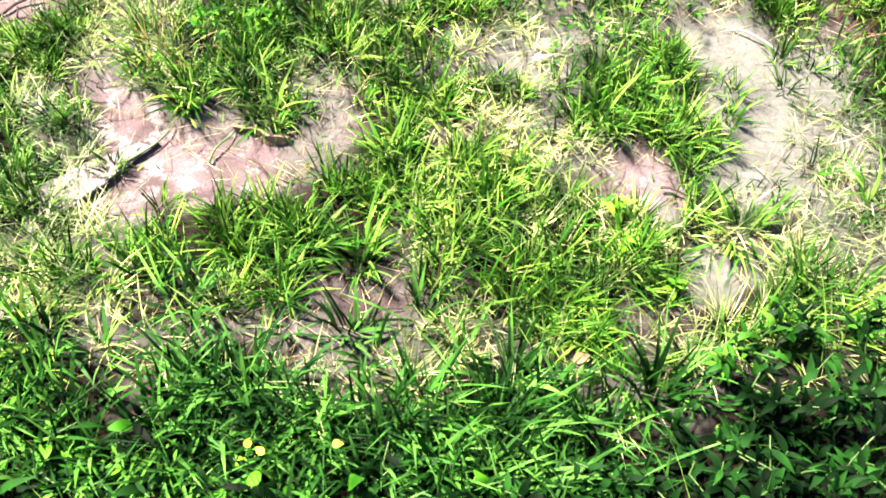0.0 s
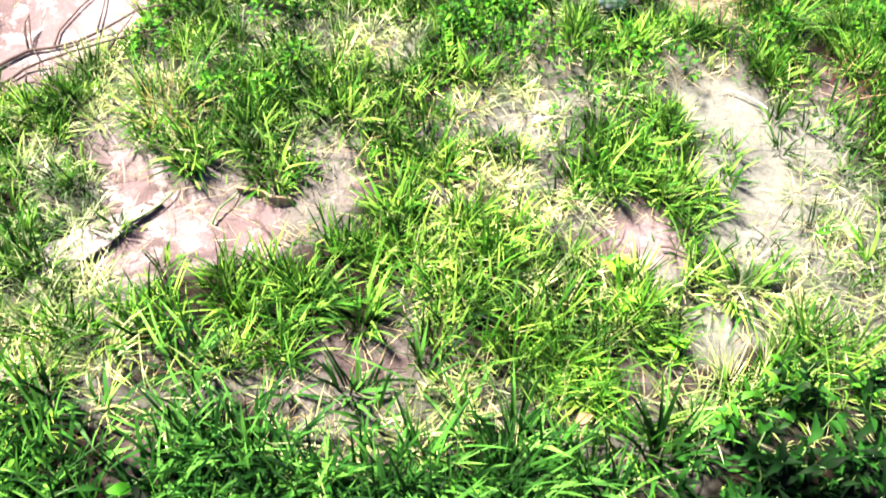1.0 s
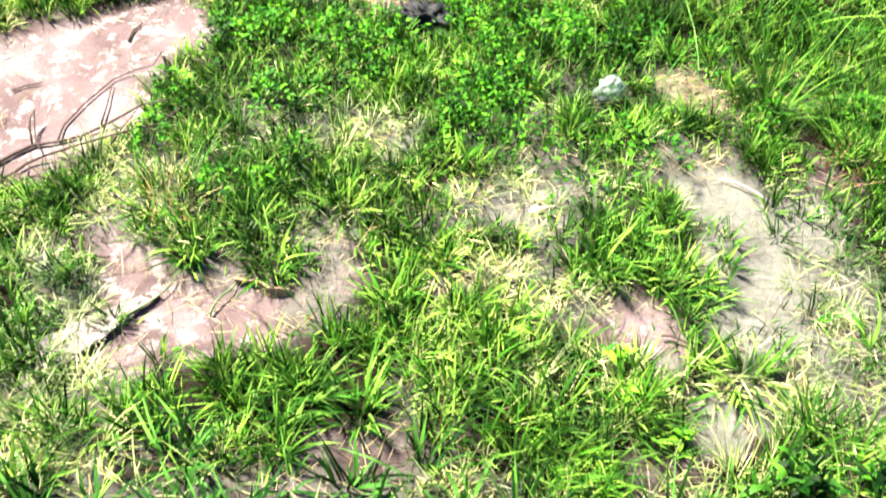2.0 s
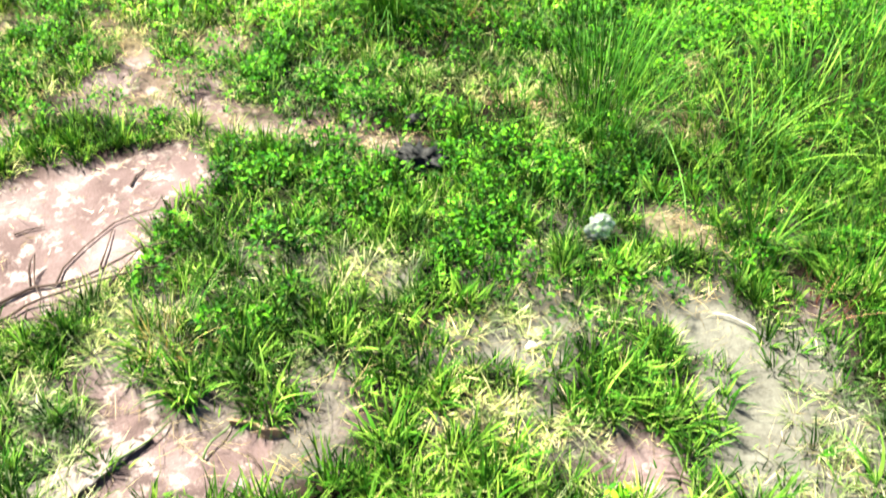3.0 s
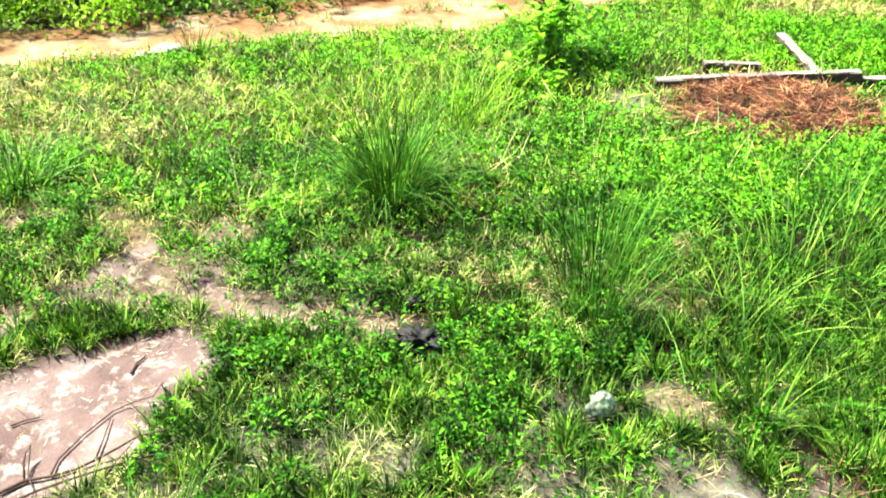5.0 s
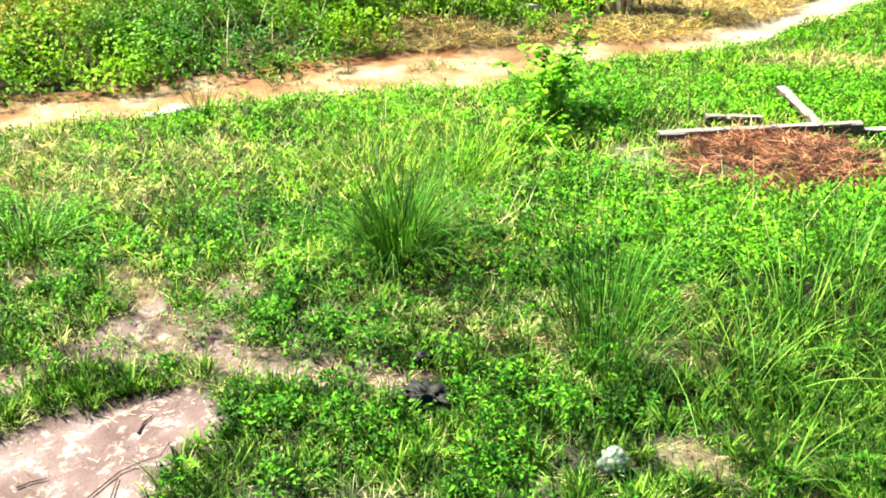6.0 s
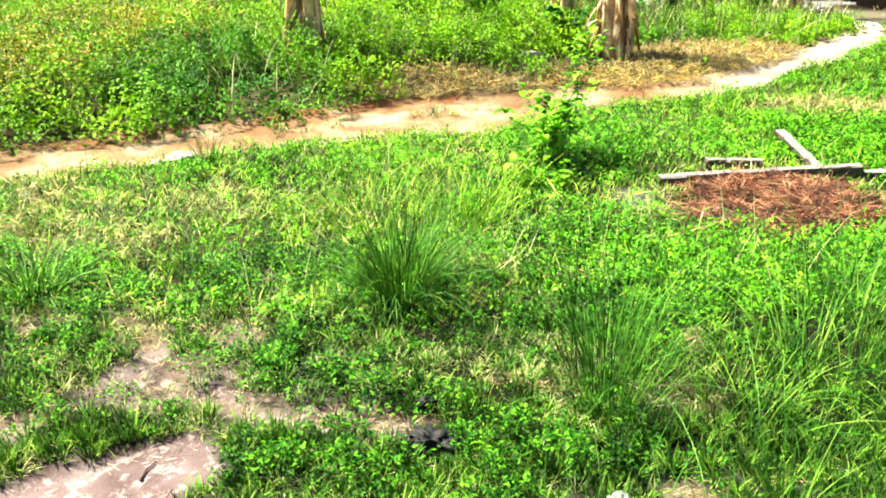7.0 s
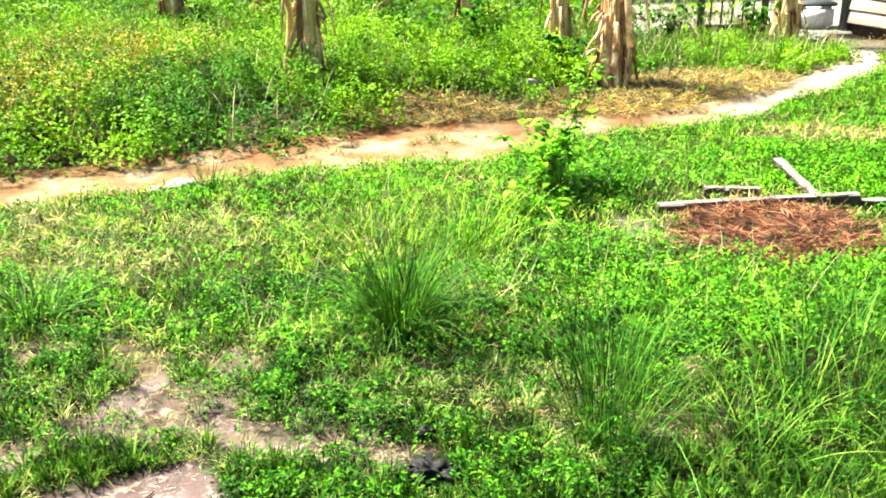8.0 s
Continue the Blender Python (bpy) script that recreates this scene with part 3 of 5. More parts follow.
def turf(x, y):
    """How much grass grows: none on mud, the path, the straw heap or under the tall weeds at the walker's feet."""
    return np.clip(1 - 0.97 * inside(x, y, BARE + STRAW_HEAP), 0, 1) * (1 - 0.72 * inside(x, y, SPARSE + SPARSE_PINK + SPARSE_BROWN, 0.6)) * (1 - (0.8 - 0.35 * smooth(0.0, 0.2, x)) * inside(x, y, DRY_TRAILS, 0.6)) * (1 - on_path(x, y)) * (1 - inside(x, y, PINK_MUD[:4], 0.2)) * (1 - inside(x, y, FEET)) * (1 - inside(x, y, LITTER, 0.15))


def uniform(lo, hi, n):
    return rng.uniform(lo, hi, n)


def view_wedge(x, y, margin=0.5):
    """Thins out what lies far to the sides of the walked view."""
    return (np.abs(x) < 0.62 * np.maximum(y, 0.2) + 0.75 + margin).astype(float)


# tussocky lawn close by: blades grow in small rosettes
def rosettes(centres, count, reach, length, width, lean, curl):
    n = len(centres)
    who = np.repeat(np.arange(n), count)
    m = len(who)
    az = uniform(0, 2 * np.pi, m)
    r = reach * np.sqrt(rng.random(m))
    size = np.repeat(uniform(0.7, 1.25, n) * (1 + 0.5 * smooth(1.15, 0.7, centres[:, 1])), count)
    b = centres[who] + np.stack([r * np.cos(az), r * np.sin(az), np.zeros(m)], 1)
    return blades(b, uniform(*length, m) * size, uniform(*width, m), az + rng.normal(0, 0.5, m), uniform(*lean, m), uniform(*curl, m))


c = scatter(-1.9, 1.9, 0.25, 3.2, 620, lambda x, y: view_wedge(x, y) * turf(x, y) ** 1.5 * (1 - 0.75 * smooth(2.0, 2.5, y)) * (1 - 0.3 * smooth(1.15, 0.7, y)) * (1 - 0.92 * gaps(x, y)))
# nearest the walker the lawn takes the blade with shade in its colour
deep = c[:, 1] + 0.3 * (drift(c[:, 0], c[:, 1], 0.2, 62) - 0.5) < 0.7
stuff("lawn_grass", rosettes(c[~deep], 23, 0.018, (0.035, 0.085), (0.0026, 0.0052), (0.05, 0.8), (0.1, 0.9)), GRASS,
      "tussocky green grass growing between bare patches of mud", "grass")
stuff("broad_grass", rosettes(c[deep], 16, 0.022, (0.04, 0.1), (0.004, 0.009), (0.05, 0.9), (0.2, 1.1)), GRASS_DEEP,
      "deep green broad-bladed grass growing at the walker's feet, shade in its colour", "grass")
c = scatter(-1.9, 1.9, 0.3, 3.2, 480, lambda x, y: view_wedge(x, y) * smooth(0.4, 0.55 + 0.35 * (1 - inside(x, y, DRY_TURF)), y) * np.clip(inside(x, y, DRY_TURF, 0.5) * (1 - inside(x, y, BARE)) + (0.62 + 0.38 * gaps(x, y)) * (1 - 0.5 * inside(x, y, SPARSE)) * np.clip(turf(x, y) + 0.12 * (1 - inside(x, y, BARE + FEET, 0.5)), 0, 1) * smooth(0.25, 0.6, drift(x, y, 0.3, 12)) * (1 - 0.6 * smooth(0.5, 0.8, x) * smooth(1.5, 1.8, y)), 0, 1))
stuff("yellowing_grass", rosettes(c, 18, 0.02, (0.03, 0.08), (0.0016, 0.0032), (0.4, 1.2), (0.2, 1.1)), GRASS_PALE,
      "yellowing grass blades mixed into the lawn", "grass")
b = scatter(-1.9, 1.9, 0.25, 3.2, 9000, lambda x, y: view_wedge(x, y) * turf(x, y) * (0.3 + 0.7 * smooth(0.8, 1.4, y)) * (1 - 0.5 * smooth(1.8, 2.2, y)) * (1 - 0.6 * inside(x, y, DRY_TURF, 0.5)) * (1 - 0.6 * gaps(x, y)))
n = len(b)
stuff("short_grass", blades(b, uniform(0.015, 0.05, n), uniform(0.002, 0.004, n), uniform(0, 6.3, n), uniform(0.1, 1.1, n), uniform(0, 0.8, n), 2), GRASS,
      "short fine grass between the tussocks", "grass")
b = scatter(-1.9, 1.9, 0.3, 3.4, 2600, lambda x, y: view_wedge(x, y) * (0.1 + 0.75 * gaps(x, y) + 0.5 * inside(x, y, DRY_TRAILS, 0.5) + 0.12 * inside(x, y, GREY_MUD + BROWN_EARTH + PINK_MUD[4:] + SPARSE + SPARSE_PINK + SPARSE_BROWN + DRY_TRAILS, 0.6)) * (1 - 0.75 * inside(x, y, PINK_MUD[:4])) * (1 - inside(x, y, FEET)))
n = len(b)
b[:, 2] += uniform(0.003, 0.02, n)
stuff("dead_grass", blades(b, uniform(0.02, 0.1, n), uniform(0.0008, 0.0019, n), uniform(0, 6.3, n), uniform(1.1, 1.6, n), uniform(-0.9, 1.0, n), 4), STRAW,
      "dead straw-coloured grass stalks lying on the mud", "dead grass")

b = scatter(-1.4, -0.5, 1.5, 2.3, 1500, lambda x, y: smooth(0.3, 0.6, drift(x, y, 0.07, 51)) * np.clip(inside(x, y, [(-0.82, 1.97, 0.15, 0.2)], 0.5) + 0.12 * inside(x, y, PINK_MUD[:4]), 0, 1))
n = len(b)
b[:, 2] += 0.006
stuff("mud_litter", blades(b, uniform(0.01, 0.04, n), uniform(0.001, 0.0026, n), uniform(0, 6.3, n), uniform(1.4, 1.62, n), uniform(-0.15, 0.15, n), 3), BLEACHED,
      "bleached slivers of dead grass drying on the mud", "dead leaves")

b = scatter(-1.8, 1.1, 1.6, 3.5, 4200, lambda x, y: inside(x, y, DRY_TRAILS, 0.7) * smooth(0.2, 0.55, drift(x, y, 0.08, 52)))
n = len(b)
b[:, 2] += uniform(0.004, 0.015, n)
stuff("trail_litter", blades(b, uniform(0.02, 0.07, n), uniform(0.0015, 0.004, n), uniform(0, 6.3, n), uniform(1.2, 1.6, n), uniform(-0.4, 0.5, n), 3), DRY_LITTER,
      "beige dry stems matted over bare trails in the lawn", "dead grass")

# creeping small-leaved weeds
CLOVER_BEDS = [(0.0, 2.75, 0.7, 0.35), (-1.0, 2.35, 0.3, 0.2), (0.7, 2.9, 0.4, 0.4), (-1.7, 2.5, 0.4, 0.4), (0.1, 1.95, 0.5, 0.3), (-1.4, 2.78, 0.42, 0.3), (-0.45, 2.62, 0.5, 0.24), (-0.1, 1.95, 0.55, 0.24), (0.15, 2.4, 0.5, 0.3), (-0.8, 3.2, 0.5, 0.3), (0.3, 3.0, 0.5, 0.4), (-0.4, 2.0, 0.3, 0.2)]
def mounds(centres, radius, height, count, size, full=False, slim=(0.36, 0.58)):
    """Leaves over low domes, so that the weeds stand in separate bushy cushions."""
    n = len(centres)
    r, h = uniform(*radius, n), uniform(*height, n)
    who = np.repeat(np.arange(n), count)
    m = len(who)
    a, up = uniform(0, 6.283, m), rng.random(m) ** 0.8
    flat = np.sqrt(1 - up * up)
    shell = uniform(0.8, 1.08, m)
    p = centres[who] + np.stack([np.cos(a) * flat * r[who], np.sin(a) * flat * r[who], up * h[who]], 1) * shell[:, None]
    ln = uniform(*size, m)
    if full:
        return round_leaves(p, ln, ln * uniform(0.2, 0.36, m), a + rng.normal(0, 0.9, m), (up - 0.35) * 0.9 + rng.normal(0, 0.5, m))
    return leaves(p, ln * 1.15, ln * uniform(*slim, m), a + rng.normal(0, 0.7, m), (up - 0.35) * 0.9 + rng.normal(0, 0.4, m))


def clover_keep(x, y):
    return view_wedge(x, y) * turf(x, y) * np.clip(inside(x, y, CLOVER_BEDS, 0.5) + 0.12, 0, 1)


b = scatter(-2.2, 2.2, 1.3, 4.2, 1500, clover_keep)
n = len(b)
b[:, 2] += uniform(0.005, 0.02, n)
stuff("creeping_weed", leaves(b, uniform(0.01, 0.02, n), uniform(0.006, 0.011, n), uniform(0, 6.3, n), uniform(-0.7, 1.1, n)), CLOVER,
      "mat of small-leaved creeping green weeds", "weeds")
c = scatter(-2.2, 2.2, 1.3, 4.2, 190, lambda x, y: clover_keep(x, y) * (0.15 + 0.85 * smooth(0.3, 0.6, drift(x, y, 0.2, 61))))
stuff("clover_cushion", mounds(c, (0.035, 0.085), (0.04, 0.11), 90, (0.01, 0.022)), CLOVER, "dark green cushions of small-leaved creeping weeds", "weeds")

LUSH_BEDS = [(1.35, 3.25, 0.75, 0.4), (0.95, 3.6, 0.5, 0.35), (2.0, 3.3, 0.6, 0.5), (0.85, 5.2, 0.5, 0.5), (2.3, 5.2, 0.9, 0.5)]
b = scatter(-0.2, 3.6, 2.6, 6.6, 5200, lambda x, y: view_wedge(x, y) * turf(x, y) * np.clip(inside(x, y, LUSH_BEDS, 0.5), 0, 1))
n = len(b)
b[:, 2] += uniform(0.01, 0.1, n) * (0.4 + drift(b[:, 0], b[:, 1], 0.25, 8))
stuff("lush_weed", leaves(b, uniform(0.02, 0.04, n), uniform(0.008, 0.015, n), uniform(0, 6.3, n), uniform(-0.6, 1.0, n)), LUSH,
      "bright green low weeds with oval leaves", "weeds")

# meadow between the tussocks and the path, and beyond on the near side
b = scatter(-4.2, 5.6, 3.0, 9.6, 2700, lambda x, y: view_wedge(x, y) * turf(x, y) * (y < near_edge(x) + 0.12) * (1 - 0.8 * inside(x, y, THATCH)) * (0.3 + 0.7 * smooth(0.3, 0.55, drift(x, y, 0.22, 17))))
n = len(b)
stuff("meadow_grass", blades(b, uniform(0.03, 0.1, n), uniform(0.004, 0.007, n), uniform(0, 6.3, n), uniform(0.1, 1.1, n), uniform(0.1, 0.9, n), 2), MEADOW,
      "low green meadow grass beside the footpath", "grass")
b = scatter(-4.2, 5.6, 3.0, 9.6, 1400, lambda x, y: view_wedge(x, y) * turf(x, y) * (y < near_edge(x) + 0.1) * (1 - 0.6 * inside(x, y, THATCH)))
n = len(b)
b[:, 2] += uniform(0.005, 0.05, n)
stuff("meadow_weed", leaves(b, uniform(0.02, 0.04, n), uniform(0.007, 0.014, n), uniform(0, 6.3, n), uniform(-0.7, 1.1, n)), LUSH,
      "small-leaved weeds growing through the meadow", "weeds")
c = scatter(-4.2, 5.6, 2.9, 9.0, 55, lambda x, y: view_wedge(x, y, 0.1) * turf(x, y) * (y < near_edge(x) - 0.05) * (1 - 0.7 * inside(x, y, THATCH)) * smooth(0.3, 0.5, drift(x, y, 0.25, 18)))
stuff("meadow_cushion", mounds(c, (0.05, 0.12), (0.04, 0.12), 70, (0.014, 0.03)), LUSH, "low cushions of small-leaved weeds in the meadow", "weeds")
b = scatter(-4.2, 4.6, 2.9, 8.0, 2000, lambda x, y: view_wedge(x, y) * turf(x, y) * (y < near_edge(x) + 0.1) * np.clip(0.3 + 0.8 * inside(x, y, THATCH, 0.5) + 0.8 * smooth(0.35, 0.6, drift(x, y, 0.45, 15)) * smooth(1.0, -0.8, x), 0, 1))
n = len(b)
stuff("pale_meadow_grass", blades(b, uniform(0.04, 0.1, n), uniform(0.004, 0.007, n), uniform(0, 6.3, n), uniform(0.2, 1.2, n), uniform(0.1, 0.9, n), 2), GRASS_PALE,
      "yellow-green grass in drifts across the meadow", "grass")
b = scatter(-4.2, 5.6, 3.0, 12.0, 1800, lambda x, y: view_wedge(x, y) * (1 - on_path(x, y)) * np.clip((0.35 + 0.65 * smooth(4.8, 5.4, y)) * inside(x, y, THATCH, 0.5) + 0.2 * smooth(0.45, 0.7, drift(x, y, 0.4, 14)) * (0.35 + 0.65 * smooth(1.2, -0.4, x)), 0, 1) * (1 - inside(x, y, STRAW_HEAP)))
n = len(b)
b[:, 2] += uniform(0.005, 0.05, n)
for name, some, mat, tone in (("pale_dry_grass", b[:, 1] < 5.0, PALE_STRAW, "flattened pale yellow-green grass in drifts across the meadow"),
                              ("dry_grass", b[:, 1] >= 5.0, STRAW, "flattened dry yellow grass in drifts beside the footpath")):
    d, n = b[some], int(some.sum())
    stuff(name, blades(d, uniform(0.06, 0.16, n), uniform(0.003, 0.007, n), uniform(0, 6.3, n), uniform(0.7, 1.6, n), uniform(0.0, 0.5, n), 2), mat, tone, "dead grass")

b = scatter(-1.2, 4.2, 6.4, 9.2, 2400, lambda x, y: (1 - on_path(x, y)) * inside(x, y, THATCH[:2] + [(1.5, 7.1, 0.9, 0.35), (0.1, 6.9, 0.8, 0.34)], 0.4))
n = len(b)
b[:, 2] += uniform(0.0, 0.05, n)
stuff("golden_grass", blades(b, uniform(0.06, 0.2, n), uniform(0.004, 0.009, n), uniform(0, 6.3, n), uniform(1.1, 1.62, n), uniform(-0.1, 0.5, n), 2), GOLD_STRAW,
      "flattened golden dry grass along the far verge", "dead grass")

c = scatter(-2.0, 0.6, 5.0, 6.6, 90, lambda x, y: on_path(x, y) * smooth(0.16, 0.05, np.abs(y - 0.45 * near_edge(x) - 0.55 * far_edge(x))) * smooth(0.35, 0.65, drift(x, y, 0.3, 44)))
c[:, 2] += 0.012
stuff("path_grass", rosettes(c, 14, 0.03, (0.03, 0.08), (0.003, 0.006), (0.3, 1.2), (0.2, 0.8)), GRASS_PALE, "trampled thin grass along the middle of the path", "grass")

# weedy bank across the path
def bank_depth(x, y):
    return y - far_edge(x)


THIN_BANK = [(0.25, 6.95, 0.95, 0.38), (2.6, 7.9, 1.0, 0.7), (1.5, 7.4, 0.8, 0.5), (4.8, 10.4, 0.7, 0.8)]
def bank_keep(x, y):
    return view_wedge(x, y, 0.6) * (bank_depth(x, y) > 0.08 - 0.24 * smooth(-0.2, -0.9, x)) * (1 - 0.97 * inside(x, y, THIN_BANK, 0.25)) * (x < 4.6)


c = scatter(-8.5, 5.2, 5.0, 11.2, 17, lambda x, y: bank_keep(x, y) * smooth(2.2, 0.6, x))
c[:, 2] += 0.02
stuff("bank_weed", mounds(c, (0.11, 0.28), (0.14, 0.48), 165, (0.022, 0.044), slim=(0.55, 0.8)), BANK, "thick knee-high broad-leaved weeds in cushions along the bank", "weeds")
c = scatter(-4, 5.2, 6.0, 11.2, 22, lambda x, y: bank_keep(x, y) * smooth(0.0, 1.4, x))
stuff("low_bank_weed", mounds(c, (0.1, 0.22), (0.06, 0.16), 120, (0.022, 0.042), slim=(0.5, 0.75)), BANK, "low broad-leaved weeds beyond the dry grass", "weeds")
b = scatter(-8.5, 5.2, 5.0, 11.2, 650, lambda x, y: bank_keep(x, y))
n = len(b)
b[:, 2] += uniform(0.01, 0.14, n)
stuff("bank_undergrowth", leaves(b, uniform(0.03, 0.06, n), uniform(0.018, 0.034, n), uniform(0, 6.3, n), uniform(-0.9, 1.1, n)), BANK, "dark leafy undergrowth between the bank weeds", "weeds")
c = scatter(-6.5, -1.7, 5.9, 9.0, 21, lambda x, y: view_wedge(x, y, 0.6) * smooth(-1.9, -2.8, x) * smooth(0.3, 0.6, drift(x, y, 0.8, 41)) * (bank_depth(x, y) > 0.6))
c[:, 2] += 0.06
stuff("yellowing_weed", mounds(c, (0.15, 0.35), (0.25, 0.5), 110, (0.02, 0.042), slim=(0.5, 0.75)), BANK_YELLOW, "yellowing weeds and vines on top of the bank", "weeds")
b = scatter(-12, 9.0, 11.0, 19.0, 230, lambda x, y: view_wedge(x, y, 0.6) * np.clip(1 - ((x > 2.6) & (y > 11.2)) - inside(x, y, [(5.0, 10.6, 0.9, 0.9)]), 0, 1))
n = len(b)
b[:, 2] += (0.15 + 0.4 * drift(b[:, 0], b[:, 1], 0.8, 21)) * rng.random(n) ** 0.6
stuff("far_weed", leaves(b, uniform(0.06, 0.13, n), uniform(0.04, 0.07, n), uniform(0, 6.3, n), uniform(-0.9, 1.1, n)), BANK,
      "rank green weeds under the banana plants", "weeds")
b = scatter(-7, 4.6, 5.2, 14.0, 110, lambda x, y: view_wedge(x, y, 0.6) * smooth(0.05, 0.3, bank_depth(x, y)) * (1 - 0.8 * inside(x, y, THIN_BANK)))
n = len(b)
stuff("bank_grass", blades(b, uniform(0.2, 0.5, n), uniform(0.005, 0.01, n), uniform(0, 6.3, n), uniform(0.05, 0.5, n), uniform(0.1, 0.9, n), 3), GRASS_PALE,
      "pale green grass stems rising out of the bank weeds", "grass")

# grass to the sides and behind
b = scatter(-11, 11, -7, 16, 400, lambda x, y: np.maximum(1 - view_wedge(x, y, 0.0), ((np.abs(x) > 1.8) & (y < 3.1)) * 1.0) * np.clip(1.25 - np.hypot(x, y - 4) / 11, 0, 1) * (1 - on_path(x, y)) * (1 - ((x > 4.6) & (y > 7.5))) + 0.9 * (y < 0.1) * (np.hypot(x, y) < 2.5) * (np.hypot(x, y) > 0.3))
n = len(b)
stuff("outer_grass", blades(b, uniform(0.05, 0.14, n), uniform(0.008, 0.018, n), uniform(0, 6.3, n), uniform(0.1, 1.0, n), uniform(0.1, 0.8, n), 2), GRASS,
      "rough grass around the walked ground", "grass")

# thin pale stalks standing out of the grass
b = scatter(0.1, 2.1, 1.5, 3.8, 240, lambda x, y: view_wedge(x, y) * turf(x, y) * smooth(0.1, 0.7, x) * smooth(0.2, 0.6, drift(x, y, 0.3, 25)))
n = len(b)
stuff("grass_stalk", blades(b, uniform(0.15, 0.45, n), uniform(0.0018, 0.0032, n), uniform(0, 6.3, n), uniform(0.02, 0.45, n), uniform(0.3, 1.5, n), 5), GRASS_LONG,
      "thin pale grass stalks arching over the lawn", "grass")
b = scatter(-2.2, 1.6, 3.0, 4.8, 150, lambda x, y: view_wedge(x, y) * turf(x, y) * smooth(0.25, 0.65, drift(x, y, 0.4, 26)))
n = len(b)
stuff("meadow_stalk", blades(b, uniform(0.15, 0.42, n), uniform(0.003, 0.005, n), uniform(0, 6.3, n), uniform(0.05, 0.5, n), uniform(0.2, 1.1, n), 5), GRASS_PALE,
      "thin pale grass stalks in the meadow", "grass")

# dark weeds at the walker's feet, with shade worked into their leaf colour
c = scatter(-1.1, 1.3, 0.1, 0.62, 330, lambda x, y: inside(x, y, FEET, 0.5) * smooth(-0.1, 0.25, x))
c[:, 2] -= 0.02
stuff("foot_weed", mounds(c, (0.03, 0.08), (0.02, 0.11), 34, (0.014, 0.03), True), WEED, "dense dark green leafy weeds at the walker's feet, shade in their colour", "weeds")
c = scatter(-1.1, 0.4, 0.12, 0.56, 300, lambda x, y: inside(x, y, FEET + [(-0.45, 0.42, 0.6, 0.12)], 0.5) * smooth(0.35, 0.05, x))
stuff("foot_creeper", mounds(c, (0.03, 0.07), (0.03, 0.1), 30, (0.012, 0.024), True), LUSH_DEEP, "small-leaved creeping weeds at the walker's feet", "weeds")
b = scatter(-1.1, 1.2, 0.12, 0.64, 330, lambda x, y: inside(x, y, FEET + [(0.1, 0.46, 0.5, 0.1)], 0.6) * (1 - 0.5 * smooth(0.4, 0.6, x)))
n = len(b)
stuff("foot_grass", blades(b, uniform(0.08, 0.2, n), uniform(0.003, 0.009, n), uniform(0, 6.3, n), uniform(0.2, 0.9, n), uniform(0.4, 1.6, n), 5), GRASS_LONG,
      "long green grass blades among the dark weeds", "grass")


b = scatter(-0.9, 1.1, 0.2, 0.66, 150, lambda x, y: inside(x, y, FEET, 0.7))
n = len(b)
stuff("foot_stalk", blades(b, uniform(0.14, 0.34, n), uniform(0.0015, 0.0035, n), uniform(0, 6.3, n), uniform(0.02, 0.5, n), uniform(-0.3, 1.3, n), 5), GRASS_TALL,
      "thin pale green stalks rising out of the dark weeds", "grass")


# ---- things: grass clumps ----
TUFT_SPOTS = [(-0.36, 1.2), (-0.22, 1.36), (-0.1, 1.1), (-0.42, 0.9), (-0.24, 0.87), (-0.14, 0.84), (0.1, 0.97), (0.2, 0.82), (0.36, 1.22), (0.5, 1.16),
              (0.62, 0.93), (-0.74, 1.22), (-0.54, 1.24), (-0.66, 1.36), (0.98, 1.4), (0.9, 1.0), (-0.72, 0.66), (-0.32, 0.78), (0.02, 0.88), (-0.6, 0.8),
              (-0.02, 1.24), (0.42, 1.32), (-0.42, 1.3), (0.3, 0.72), (0.78, 0.74), (0.1, 0.52), (-0.2, 0.48), (-0.86, 0.95), (0.02, 0.44), (-0.45, 0.45)]
blade_kinds = [tri_mesh("blade", *blades(np.zeros((1, 3)), length, width, 0.0, 0.0, bend, 5), GRASS)
               for length, width, bend in ((0.07, 0.006, 0.5), (0.09, 0.007, 0.9), (0.11, 0.0075, 1.2), (0.12, 0.006, 0.7), (0.085, 0.008, 1.0), (0.1, 0.0055, 1.4))]
# the nearest tufts share that shade-darkened blade colour
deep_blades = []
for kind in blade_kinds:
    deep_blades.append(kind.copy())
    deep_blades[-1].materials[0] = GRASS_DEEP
TUFT_SPOTS += [(-0.62, 0.4), (-0.38, 0.42), (-0.1, 0.38), (0.14, 0.4), (0.3, 0.5), (-0.75, 0.48), (0.2, 0.3), (-0.25, 0.3), (0.36, 0.6)]
for x, y in TUFT_SPOTS:
    if float(inside(x, y, BARE + SPARSE_BROWN, 0.2)) > 0.4:
        continue
    tuft = thing("grass_tuft", pose(x, y, float(ground_z(x, y)) - 0.004), "tuft of broad green grass blades rooted in mud", "grass tuft", "grass tufts")
    lx, ly = random.uniform(-12, 12), random.uniform(-12, 12)
    for k in range(44):
        a, r = random.uniform(0, 360), 0.045 * math.sqrt(random.random())
        s = random.uniform(0.7, 1.25) * (1.25 if y < 0.55 else 1.0)
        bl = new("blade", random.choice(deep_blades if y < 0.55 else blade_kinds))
        bl.parent = tuft
        bl.matrix_basis = pose(r * math.cos(radians(a)), r * math.sin(radians(a)), 0, lx, ly, 0) @ pose(0, 0, 0, 0, 0, a + random.uniform(-50, 50)) @ pose(0, 0, 0, random.uniform(-12, 12), random.uniform(0, 42), 0) @ Matrix.Diagonal((s, s, s, 1))


